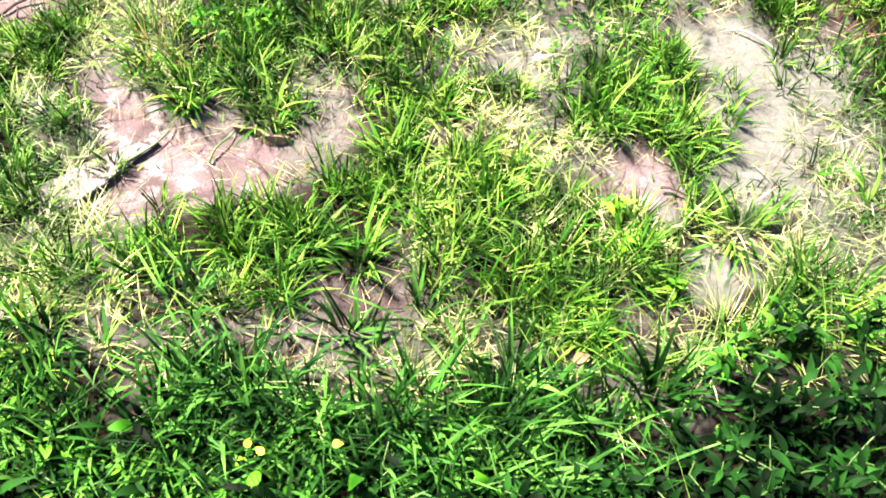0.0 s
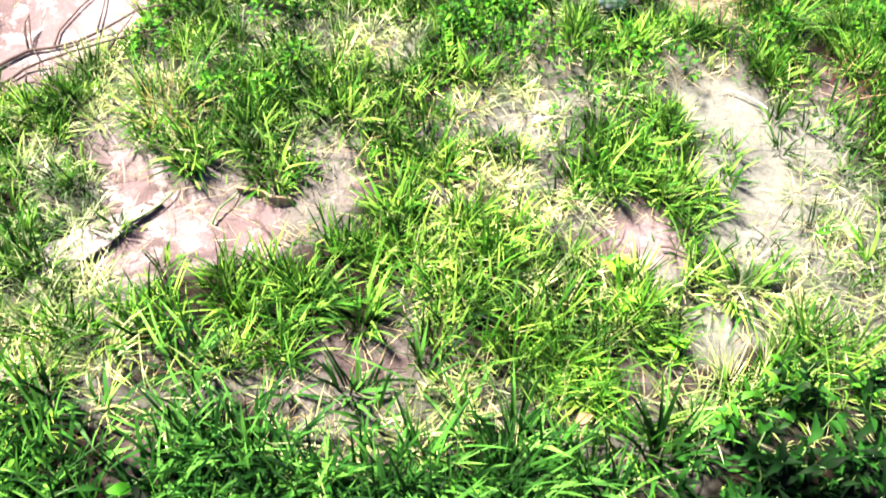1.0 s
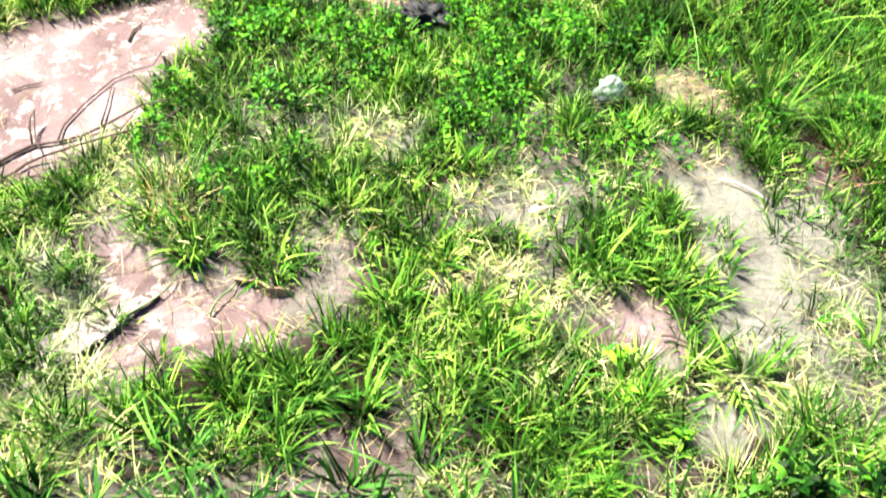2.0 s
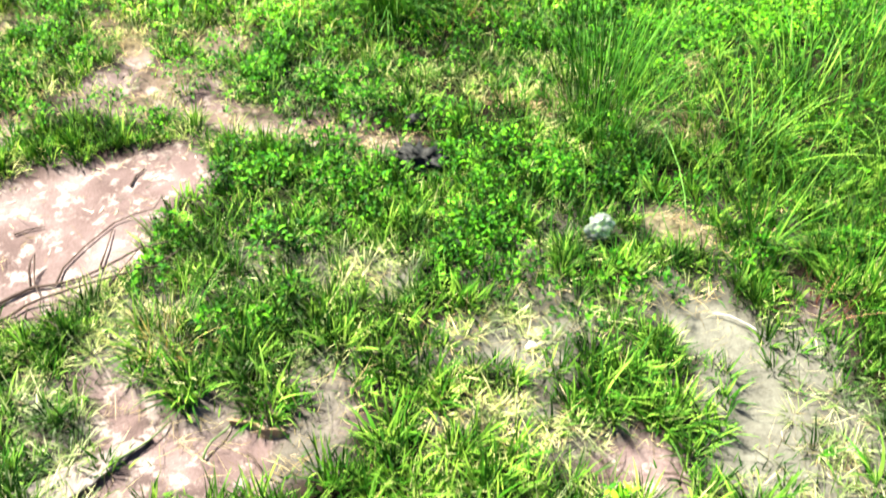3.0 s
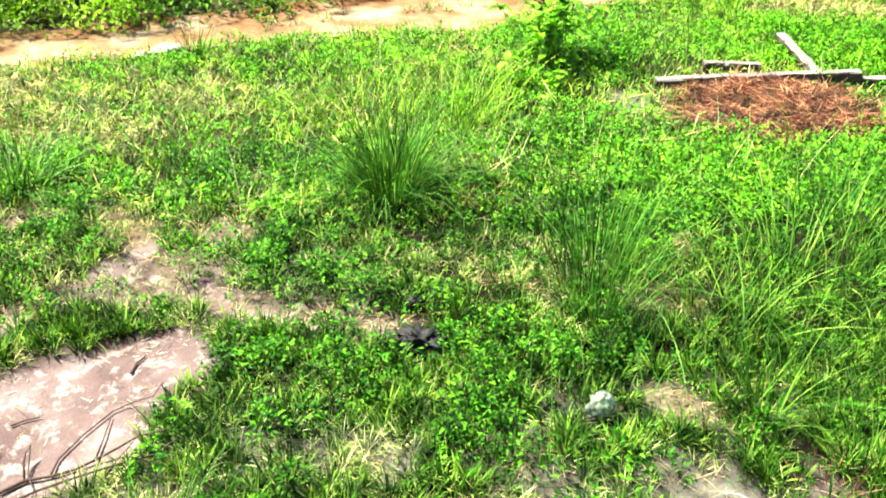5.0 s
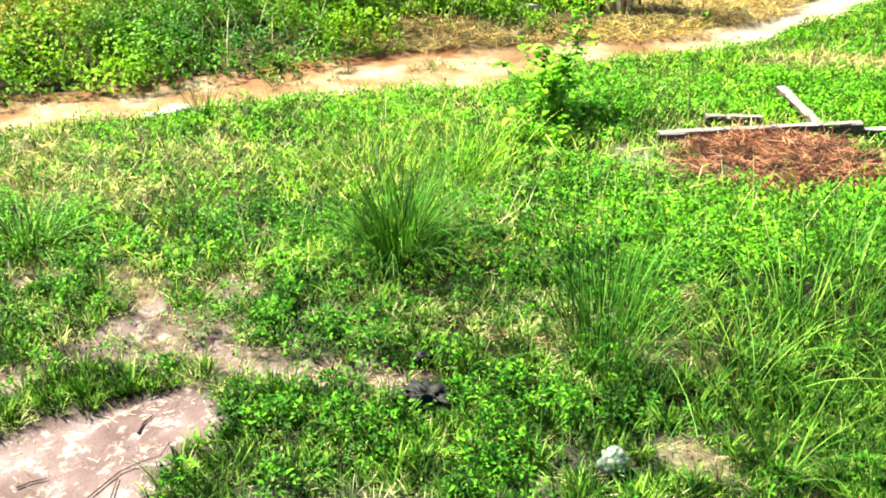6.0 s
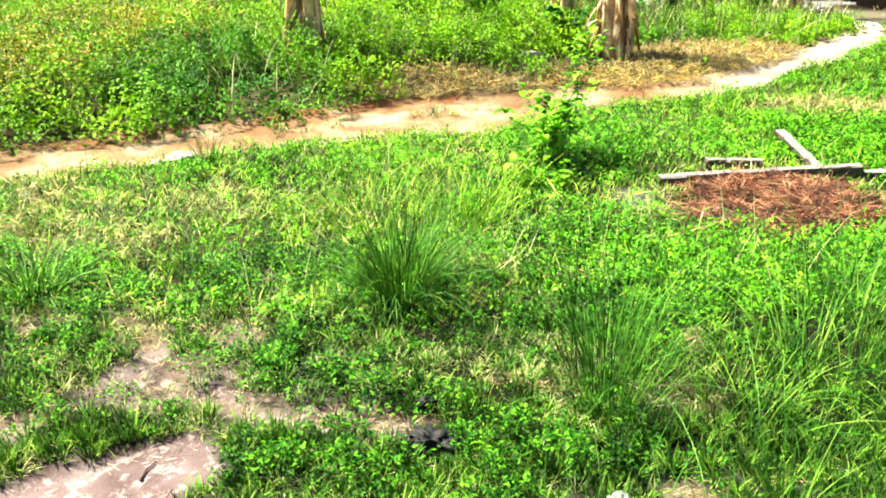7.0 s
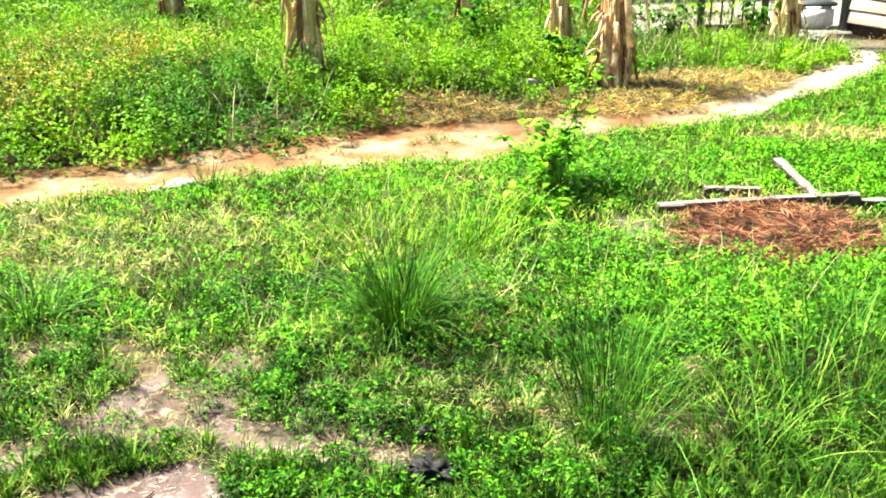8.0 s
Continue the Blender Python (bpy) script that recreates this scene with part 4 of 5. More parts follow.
def tall_clump(x, y, count, reach, length, width, lean, curl, label, material=GRASS_TALL, fringe=0):
    b = np.zeros((count, 3))
    az = uniform(0, 6.283, count)
    r = reach * np.sqrt(rng.random(count))
    b[:, 0], b[:, 1] = r * np.cos(az), r * np.sin(az)
    shape = blades(b, uniform(*length, count), uniform(*width, count), az + rng.normal(0, 0.6, count), uniform(*lean, count), uniform(*curl, count), 5)
    ob = thing("tall_grass_clump", pose(x, y, float(ground_z(x, y)) - 0.005), label, "grass clump", "tall grass clumps")
    g = new("blade", tri_mesh("blade", *shape, material))
    g.parent = ob
    tagged(g, kind="stuff")
    if fringe:
        az = uniform(0, 6.283, fringe)
        b = np.stack([reach * np.cos(az), reach * np.sin(az), np.zeros(fringe)], 1) * uniform(0.5, 1.3, fringe)[:, None]
        o = new("outer_blade", tri_mesh("outer_blade", *blades(b, uniform(0.5, 1.0, fringe) * length[1], uniform(*width, fringe) * 0.8, az + rng.normal(0, 0.5, fringe), uniform(0.15, 0.8, fringe), uniform(0.5, 1.8, fringe), 5), GRASS_LONG))
        o.parent = ob
        tagged(o, "paler arching outer blades", kind="stuff")
    m = max(8, count // 9)
    az = uniform(0, 6.283, m)
    b = np.stack([reach * np.cos(az), reach * np.sin(az), np.zeros(m)], 1) * 0.9
    d = new("dead_blade", tri_mesh("dead_blade", *blades(b, uniform(0.12, 0.4, m) * length[1], uniform(0.0012, 0.0024, m), az, uniform(0.8, 1.5, m), uniform(-0.2, 0.9, m)), STRAW))
    d.parent = ob
    tagged(d, "dead straw blades at the clump's foot", kind="stuff")
    return ob


tall_clump(-0.17, 3.08, 400, 0.1, (0.2, 0.66), (0.0026, 0.005), (0.02, 0.6), (0.1, 1.3), "tall bushy clump of bright green grass blades", fringe=260)
tall_clump(0.52, 2.42, 95, 0.13, (0.3, 0.78), (0.003, 0.005), (0.02, 0.35), (0.05, 0.7), "tall thin green grass clump with upright stems", fringe=60)
tall_clump(0.5, 2.2, 60, 0.08, (0.2, 0.4), (0.003, 0.004), (0.05, 0.5), (0.1, 0.8), "thin clump of olive-green grass stems")
tall_clump(1.22, 2.42, 130, 0.2, (0.3, 0.6), (0.003, 0.005), (0.05, 0.6), (0.7, 2.0), "wispy arching clump of green grass")
tall_clump(1.5, 2.75, 110, 0.18, (0.3, 0.6), (0.003, 0.005), (0.05, 0.6), (0.7, 2.0), "wispy arching clump of green grass")
tall_clump(0.92, 2.2, 90, 0.16, (0.2, 0.45), (0.0025, 0.004), (0.1, 0.7), (0.6, 1.8), "loose clump of thin arching grass")
tall_clump(0.85, 1.74, 70, 0.05, (0.15, 0.36), (0.0025, 0.004), (0.15, 0.8), (0.3, 1.2), "spreading grass clump rooted beside mud")
tall_clump(1.05, 1.55, 90, 0.08, (0.12, 0.3), (0.003, 0.004), (0.1, 0.7), (0.2, 1.0), "brownish green grass clump beside grey mud")
tall_clump(-0.62, 1.42, 90, 0.07, (0.1, 0.22), (0.002, 0.0035), (0.1, 0.7), (0.2, 0.9), "fine wiry grass clump beside pink mud")
tall_clump(-1.7, 3.2, 150, 0.12, (0.2, 0.46), (0.004, 0.0065), (0.1, 0.8), (0.5, 1.7), "arching clump of long green grass", fringe=70)
tall_clump(-1.05, 3.3, 60, 0.1, (0.12, 0.3), (0.003, 0.005), (0.1, 0.7), (0.3, 1.0), "small clump of green grass")
tall_clump(-1.4, 5.0, 50, 0.08, (0.15, 0.3), (0.004, 0.006), (0.05, 0.5), (0.1, 0.7), "grass clump at the edge of the footpath")
tall_clump(0.1, 3.9, 160, 0.22, (0.25, 0.5), (0.004, 0.006), (0.1, 0.7), (0.3, 1.1), "drooping clump of pale green grass", MEADOW)
tall_clump(-0.35, 3.85, 120, 0.2, (0.25, 0.45), (0.004, 0.006), (0.1, 0.7), (0.3, 1.1), "drooping clump of pale green grass", MEADOW)


tall_clump(0.0, 0.78, 30, 0.02, (0.06, 0.13), (0.002, 0.0035), (0.02, 0.4), (0.0, 0.4), "dry red-brown grass stalks standing upright", BROWN_STRAW)
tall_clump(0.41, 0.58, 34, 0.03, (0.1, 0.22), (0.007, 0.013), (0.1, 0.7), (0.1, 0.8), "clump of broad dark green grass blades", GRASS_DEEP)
tall_clump(0.93, 1.5, 34, 0.06, (0.06, 0.16), (0.0015, 0.003), (0.2, 0.9), (0.1, 0.9), "dry brown grass clump beside grey mud", BROWN_STRAW)
tall_clump(-0.62, 1.36, 46, 0.05, (0.06, 0.15), (0.0015, 0.003), (0.1, 0.9), (0.1, 0.7), "dry pinkish brown grass clump", GOLD_STRAW)
tall_clump(0.02, 2.95, 40, 0.09, (0.08, 0.2), (0.002, 0.004), (0.2, 1.1), (0.1, 0.7), "dry brown grass at the foot of the tall clump", GOLD_STRAW)


# ---- things: leafy weeds ----
def leaf_shape(length, width, fold=0.2, droop=0.25, rows=5):
    """One leaf along x, pointed, with a sunk midrib."""
    vs, fs = [], []
    for i in range(rows + 1):
        s = i / rows
        w = width * 0.5 * math.sin(math.pi * min(1, s * 0.94 + 0.06) ** 0.8) if i < rows else 0.0008
        z = length * (0.12 * math.sin(s * 2.2) - droop * s * s)
        vs += [(s * length, w, z + w * fold), (s * length, 0, z), (s * length, -w, z + w * fold)]
    for i in range(rows):
        a = 3 * i
        fs += [(a, a + 1, a + 4, a + 3), (a + 1, a + 2, a + 5, a + 4)]
    return vs, fs


def leaf_mesh(name, length, width, material, **kw):
    me = bpy.data.meshes.new(name)
    v, f = leaf_shape(length, width, **kw)
    me.from_pydata(v, [], f)
    me.materials.append(material)
    me.polygons.foreach_set("use_smooth", [True] * len(me.polygons))
    me.update()
    return me


LANCE = [leaf_mesh("leaf", 0.06, 0.014, WEED), leaf_mesh("leaf", 0.075, 0.017, WEED, droop=0.4), leaf_mesh("leaf", 0.045, 0.018, WEED)]
OVAL = [leaf_mesh("leaf", 0.035, 0.022, WEED), leaf_mesh("leaf", 0.045, 0.026, LUSH)]
HEART = [leaf_mesh("leaf", 0.068, 0.05, CLIMBER, droop=0.35), leaf_mesh("leaf", 0.055, 0.042, CLIMBER, droop=0.4), leaf_mesh("leaf", 0.078, 0.058, CLIMBER, droop=0.5)]


def weed_plant(x, y, height, kinds, count, label, stems=1, spread_out=0.05, name="weed_plant", seed=0, toward=None, tilt=(-70, 35)):
    r = random.Random(seed)
    ob = thing(name, pose(x, y, float(ground_z(x, y)) - 0.004), label, "weed", "leafy weeds")
    for s in range(stems):
        a = r.uniform(0, 6.28) if toward is None else toward + r.uniform(-0.3, 0.3)
        lean = r.uniform(0.2 if toward is None else 0.8, 1.0) * spread_out
        pts = [(lean * t * t * math.cos(a) + 0.3 * lean * math.sin(t * 5 + s), lean * t * t * math.sin(a), height * r.uniform(0.97, 1.0) * t) for t in (0, 0.25, 0.5, 0.75, 1.0)]
        hgt = r.uniform(0.75, 1.0) if s else 1.0
        pts = [(px_, py_, pz_ * hgt) for px_, py_, pz_ in pts]
        stem = part("stem", tube(pts, [0.0028, 0.0025, 0.0022, 0.0018, 0.001], 5), STEM, ob)
        for k in range(count // stems):
            t = r.uniform(0.2, 1.0)
            i = min(3, int(t * 4))
            f = t * 4 - i
            p = Vector(pts[i]).lerp(Vector(pts[i + 1]), f)
            lf = new("leaf", kinds[r.randrange(len(kinds))])
            lf.parent = stem
            sc = r.uniform(0.6, 1.05)
            lf.matrix_basis = pose(*p, 0, r.uniform(*tilt), k * 137.5 + r.uniform(-20, 20)) @ Matrix.Diagonal((sc, sc, sc, 1))
    return ob


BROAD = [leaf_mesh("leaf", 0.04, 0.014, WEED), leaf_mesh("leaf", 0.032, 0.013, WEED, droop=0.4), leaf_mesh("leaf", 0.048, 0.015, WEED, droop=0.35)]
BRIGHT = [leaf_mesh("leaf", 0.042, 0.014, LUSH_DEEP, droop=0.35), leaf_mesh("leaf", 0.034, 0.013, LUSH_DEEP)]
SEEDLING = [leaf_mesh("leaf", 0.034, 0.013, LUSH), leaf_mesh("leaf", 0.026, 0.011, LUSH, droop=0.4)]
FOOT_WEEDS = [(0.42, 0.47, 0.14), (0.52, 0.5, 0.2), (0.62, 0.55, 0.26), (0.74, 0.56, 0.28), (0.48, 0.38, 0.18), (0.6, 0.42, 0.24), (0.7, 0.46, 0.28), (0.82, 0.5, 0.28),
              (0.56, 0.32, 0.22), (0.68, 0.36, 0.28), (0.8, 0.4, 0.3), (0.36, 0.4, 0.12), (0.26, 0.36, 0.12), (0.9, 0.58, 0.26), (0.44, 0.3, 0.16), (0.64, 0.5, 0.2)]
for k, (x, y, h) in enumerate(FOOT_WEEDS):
    weed_plant(x, y, h * 0.8, BROAD, 66, "dark green weed with broad pointed leaves on thin stems, shade in its colour", 3, 0.14, seed=k)
for k, (x, y, h) in enumerate([(0.08, 0.38, 0.1), (-0.08, 0.38, 0.08), (-0.3, 0.38, 0.09), (-0.5, 0.4, 0.1), (-0.64, 0.42, 0.09), (-0.2, 0.34, 0.09)]):
    weed_plant(x, y, h, LANCE + OVAL, 20, "green weed with lance-shaped leaves on thin stems", 3, 0.12, seed=20 + k)
for k, (x, y, h) in enumerate([(0.53, 0.62, 0.17), (0.58, 0.66, 0.18), (0.64, 0.68, 0.2), (0.7, 0.68, 0.2), (0.78, 0.7, 0.18)]):
    weed_plant(x, y, h * 0.85, BRIGHT, 36, "bright green leafy weed rising out of dark weeds", 3, 0.08, seed=30 + k)
weed_plant(0.365, 0.955, 0.075, SEEDLING, 24, "small green weed seedling standing on pale mud", 2, 0.03, seed=40)
weed_plant(0.385, 0.875, 0.05, SEEDLING, 14, "small green weed seedling standing on pale mud", 1, 0.02, seed=41)
weed_plant(0.465, 0.79, 0.06, SEEDLING, 14, "small green weed seedling beside grey mud", 1, 0.02, seed=42)
for k, (x, y) in enumerate([(-0.15, 0.44), (-0.29, 0.43), (-0.26, 0.42), (-0.82, 0.52)]):
    ob = new("yellow_leaf", leaf_mesh("yellow_leaf", 0.018, 0.014, YELLOW_LEAF))
    ob.matrix_basis = pose(x, y, float(ground_z(x, y)) + 0.1, 10, -8, 70 * k)
    tagged(ob, "small yellowed weed leaf among green weeds", "leaf", "yellowed leaves")

weed_plant(0.64, 4.82, 0.46, HEART, 330, "leafy green climber sapling with heart-shaped leaves beside the footpath", 16, 0.42, "sapling", 60, tilt=(-45, 20))
weed_plant(0.7, 4.84, 0.86, HEART, 130, "tall leaning shoot with bright heart-shaped leaves", 5, 0.24, "sapling", 61, 0.1, tilt=(-45, 20))
for k, (x, y, h) in enumerate([(0.4, 4.5, 0.2), (0.75, 4.6, 0.25), (0.9, 4.8, 0.2), (0.62, 4.4, 0.16)]):
    weed_plant(x, y, h, HEART, 20, "low bright green weed with broad leaves", 3, 0.2, seed=70 + k)


SHRUB_LEAF = [leaf_mesh("leaf", 0.1, 0.06, CLOVER, droop=0.4), leaf_mesh("leaf", 0.12, 0.07, LUSH, droop=0.5)]
for k, (x, y, h, w) in enumerate([(0.5, 8.6, 0.75, 0.5), (1.25, 8.2, 0.4, 0.35), (3.75, 10.3, 0.6, 0.3), (2.9, 10.8, 0.5, 0.4), (-0.2, 9.0, 0.5, 0.45)]):
    weed_plant(x, y, h, SHRUB_LEAF, 150, "bushy green shrub among the banana plants", 10, w, "shrub", 80 + k)


# ---- things: timber, bark, litter ----
def at_ground(x, y, lift=0.0, rx=0, ry=0, rz=0):
    return pose(x, y, float(ground_z(x, y)) + lift, rx, ry, rz)


v, f = plank_shape(0.3, 0.1, 0.009, 24, 0.004, 5)
v = [(a + 0.3 * b * (a < -0.1), b * (1 - 0.8 * max(0.0, a / 0.3 + 0.5) ** 1.3), c * (0.75 - 1.5 * a) - 0.4 * b * b - 0.022 * (a + 0.15)) for a, b, c in v]
slab = link_mesh("bark_slab", v, f, BARK)
slab.data.polygons.foreach_set("use_smooth", [False] * len(f))
slab.matrix_basis = at_ground(-0.708, 1.02, 0.011, -1, 0, 42)
tagged(slab, "weathered grey-pink slab of bark lying on mud", "bark")

v, f = [], []
for i in range(13):
    for k in range(9):
        a = math.pi * (0.08 + 0.84 * k / 8) + 0.12 * math.sin(i)
        rad = 0.017 + 0.003 * math.sin(i * 1.3 + k)
        v.append((0.125 * (i / 12 - 0.5), rad * math.cos(a), rad * math.sin(a) * 0.8 + 0.006 * math.sin(i * 0.5)))
for i in range(12):
    for k in range(8):
        f.append((i * 9 + k, i * 9 + k + 1, i * 9 + k + 10, i * 9 + k + 9))
curl = link_mesh("bark_curl", v, f, TAN_BARK)
mod = curl.modifiers.new("thick", "SOLIDIFY")
mod.thickness = 0.003
curl.matrix_basis = at_ground(-0.375, 1.13, 0.016, -100, 0, -10)
tagged(curl, "curled strip of tan bark lying on mud", "bark")


def board(x0, y0, x1, y1, width, thick, lift, material, label, tip=0.0, seed=0, roll=0.0):
    d = Vector((x1 - x0, y1 - y0, 0))
    ob = link_mesh("board", *plank_shape(math.hypot(d.length, tip), width, thick, 16, 0.005, seed), material)
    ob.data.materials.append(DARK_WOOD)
    # sides and ends get dark timber as painted shade; tops stay grey
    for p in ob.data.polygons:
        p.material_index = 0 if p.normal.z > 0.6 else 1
        p.use_smooth = False
    ob.matrix_basis = at_ground((x0 + x1) / 2, (y0 + y1) / 2, lift + tip / 2, 0, 0, math.degrees(math.atan2(d.y, d.x))) @ pose(0, 0, 0, roll, -math.degrees(math.atan2(tip, d.length)), 0)
    return tagged(ob, label, "board", "old boards")


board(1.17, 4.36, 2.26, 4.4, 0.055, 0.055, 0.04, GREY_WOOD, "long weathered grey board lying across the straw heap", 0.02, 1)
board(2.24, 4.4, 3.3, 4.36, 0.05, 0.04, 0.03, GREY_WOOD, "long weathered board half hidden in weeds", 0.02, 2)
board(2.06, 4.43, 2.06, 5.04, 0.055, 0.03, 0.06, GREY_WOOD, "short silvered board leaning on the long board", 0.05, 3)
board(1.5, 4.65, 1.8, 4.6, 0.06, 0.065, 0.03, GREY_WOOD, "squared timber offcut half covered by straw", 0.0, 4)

heap = thing("straw_heap", at_ground(1.66, 3.98), "heap of rotting red-brown straw in front of boards", "straw heap")
hx, hy = np.meshgrid(np.linspace(-1, 1, 41), np.linspace(-1, 1, 41))
hr = np.clip(1 - (hx ** 2 + hy ** 2), 0, 1)
hz = 0.075 * np.sqrt(hr) * (0.7 + 0.6 * drift(hx, hy, 0.25, 31)) - 0.02
hv = np.stack([hx * 0.52, hy * 0.45, hz], 2).reshape(-1, 3)
i0 = (np.arange(40)[:, None] * 41 + np.arange(40)[None]).ravel()
m = new("mound", tri_mesh("mound", hv, np.concatenate([np.stack([i0, i0 + 1, i0 + 42], 1), np.stack([i0, i0 + 42, i0 + 41], 1)]), DARK_WOOD))
m.parent = heap
q = 8000
ha = uniform(0, 6.283, q)
hd = np.sqrt(rng.random(q)) * (0.85 + 0.4 * drift(np.cos(ha), np.sin(ha), 0.4, 33))
sx, sy = hd * np.cos(ha), hd * np.sin(ha)
sz = 0.075 * np.sqrt(np.clip(1 - hd ** 2, 0, 1)) * (0.7 + 0.6 * drift(sx, sy, 0.25, 31)) + uniform(-0.02, 0.02, q)
s = new("straw", tri_mesh("straw", *blades(np.stack([sx * 0.52, sy * 0.45, sz], 1), uniform(0.04, 0.15, q), uniform(0.0018, 0.0055, q), uniform(0, 6.3, q), uniform(1.25, 1.7, q), uniform(-0.3, 0.4, q), 3), BROWN_STRAW))
s.parent = heap
tagged(s, kind="stuff")


def dead_branch(main, twigs, thick, label):
    ob = thing("dead_branch", Matrix.Identity(4), label, "branch", "dead branches")

    def rise(p):
        return (p[0], p[1], float(ground_z(p[0], p[1])) + p[2])

    stem = part("stem", tube([rise(p) for p in main], list(np.linspace(thick, thick * 0.45, len(main))), 7), TWIG, ob)
    for tw in twigs:
        part("twig", tube([rise(p) for p in tw], list(np.linspace(thick * 0.6, thick * 0.25, len(tw))), 6), TWIG, stem)
    return ob


dead_branch([(-1.082, 1.508, 0.008), (-1.054, 1.535, 0.008), (-1.008, 1.571, 0.008), (-0.953, 1.586, 0.008), (-0.898, 1.605, 0.008), (-0.856, 1.627, 0.012), (-0.805, 1.649, 0.025), (-0.753, 1.673, 0.04), (-0.678, 1.668, 0.055)],
            [[(-0.954, 1.586, 0.008), (-0.952, 1.639, 0.008), (-0.916, 1.72, 0.008), (-0.864, 1.807, 0.008), (-0.82, 1.837, 0.012), (-0.768, 1.85, 0.025), (-0.754, 1.898, 0.03)], [(-0.855, 1.634, 0.012), (-0.857, 1.706, 0.01), (-0.863, 1.785, 0.008)], [(-0.796, 1.54, 0.03), (-0.778, 1.591, 0.035), (-0.755, 1.669, 0.04)],
             [(-1.01, 1.571, 0.008), (-1.024, 1.61, 0.025), (-1.029, 1.639, 0.035), (-1.024, 1.662, 0.04), (-1.018, 1.63, 0.025), (-1.007, 1.587, 0.01), (-0.975, 1.539, 0.01), (-0.955, 1.48, 0.01)]], 0.005,
            "thin dead branch with curled twigs lying on mud")
dead_branch([(-1.061, 1.444, 0.008), (-1.03, 1.478, 0.008), (-1.002, 1.508, 0.012), (-0.96, 1.524, 0.02), (-0.885, 1.545, 0.03), (-0.794, 1.56, 0.04), (-0.738, 1.577, 0.045), (-0.687, 1.593, 0.05), (-0.645, 1.643, 0.05)], [], 0.0046, "thin dead branch lying across mud and grass")
dead_branch([(-1.05, 1.441, 0.02), (-1.009, 1.436, 0.02), (-0.949, 1.437, 0.03), (-0.903, 1.421, 0.035), (-0.864, 1.396, 0.03)], [[(-0.967, 1.437, 0.03), (-0.969, 1.452, 0.035), (-0.972, 1.467, 0.04)]], 0.0042, "thin bent dead branch at the edge of mud")
dead_branch([(-1.122, 1.763, 0.006), (-1.094, 1.785, 0.006), (-1.056, 1.801, 0.006)], [], 0.003, "short dead stick lying on pink mud")
dead_branch([(-0.869, 1.974, 0.006), (-0.867, 2.022, 0.006), (-0.849, 2.062, 0.006)], [], 0.0038, "short dark stick lying on pale mud crust")
for k, (x, y, a, l) in enumerate([(-0.62, 1.08, 52, 0.2), (-0.34, 1.03, -40, 0.12), (-0.51, 0.6, 8, 0.13), (-0.1, 0.72, 20, 0.1), (0.5, 0.68, 60, 0.15), (0.1, 0.74, -50, 0.1), (-0.45, 1.12, 65, 0.12), (0.52, 1.02, -8, 0.11)]):
    ob = link_mesh("twig", *tube([(l * (t - 0.5), 0.006 * math.sin(7 * t + k), 0.004 * math.sin(4 * t)) for t in np.linspace(0, 1, 7)], [0.003, 0.0028, 0.0026, 0.0024, 0.002, 0.0017, 0.001], 6), TWIG if k % 2 else STEM)
    ob.matrix_basis = at_ground(x, y, 0.012, 0, random.uniform(-6, 6), a)
    tagged(ob, "short dead twig lying on bare mud", "twig", "fallen twigs")

v, f = lump_shape(0.034, 0.03, 0.044, 0.36, 2.6, 7, 4)
cup = link_mesh("plastic_wrapper", v, f, CUP)
cup.matrix_basis = at_ground(0.43, 1.76, 0.042, 14, 12, 20)
tagged(cup, "crumpled ball of clear plastic lying in grass", "plastic wrapper")

bag = link_mesh("plastic_bag", *lump_shape(0.075, 0.04, 0.028, 1.1, 4.2, 4, 4), BLACK_FILM)
bag.matrix_basis = at_ground(-0.045, 2.1, 0.022, 0, 0, -18)
tagged(bag, "crumpled black plastic bag half buried in grass", "plastic bag")
bag2 = link_mesh("plastic_bag", *lump_shape(0.032, 0.02, 0.016, 0.8, 2.6, 9, 3), BLACK_FILM)
bag2.matrix_basis = at_ground(-0.07, 2.3, 0.02, 0, 0, 30)
tagged(bag2, "small scrap of black plastic in the weeds", "plastic bag")

SCRAPS = [(0.225, 1.38, 0.012), (-0.09, 2.17, 0.012)]
for k, (x, y, r) in enumerate(SCRAPS):
    ob = link_mesh("white_scrap", *lump_shape(r, r * 0.7, r * 0.5, 0.7, 2.0, k, 3), WHITE_SCRAP)
    ob.matrix_basis = at_ground(x, y, 0.012, 12, 10, 40 * k)
    tagged(ob, "small crumpled white scrap lying in grass", "scrap", "white scraps")
stick = link_mesh("peeled_stick", *tube([(-0.07, 0, 0.0), (-0.03, 0.006, 0.006), (0.02, 0.002, 0.004), (0.07, -0.01, 0.0)], [0.0014, 0.0025, 0.0025, 0.0014], 7), WHITE_STONE)
stick.matrix_basis = at_ground(0.735, 1.46, 0.012, 0, 0, -32)
tagged(stick, "peeled white stick lying on grey mud", "stick")
brown_leaf = link_mesh("fallen_leaf", *leaf_shape(0.032, 0.02, 0.5, 0.2), BROWN_STRAW)
brown_leaf.matrix_basis = at_ground(0.26, 0.625, 0.05, 10, -10, 20)
tagged(brown_leaf, "curled orange-brown dead leaf caught in grass", "fallen leaf")
STONES = [(-1.6, 5.12, 0.1), (-1.75, 5.1, 0.06), (3.35, 8.95, 0.09), (2.9, 9.6, 0.06), (4.3, 10.7, 0.16), (4.5, 10.9, 0.2), (4.7, 10.75, 0.14), (4.55, 10.55, 0.1), (4.05, 9.1, 0.05)]
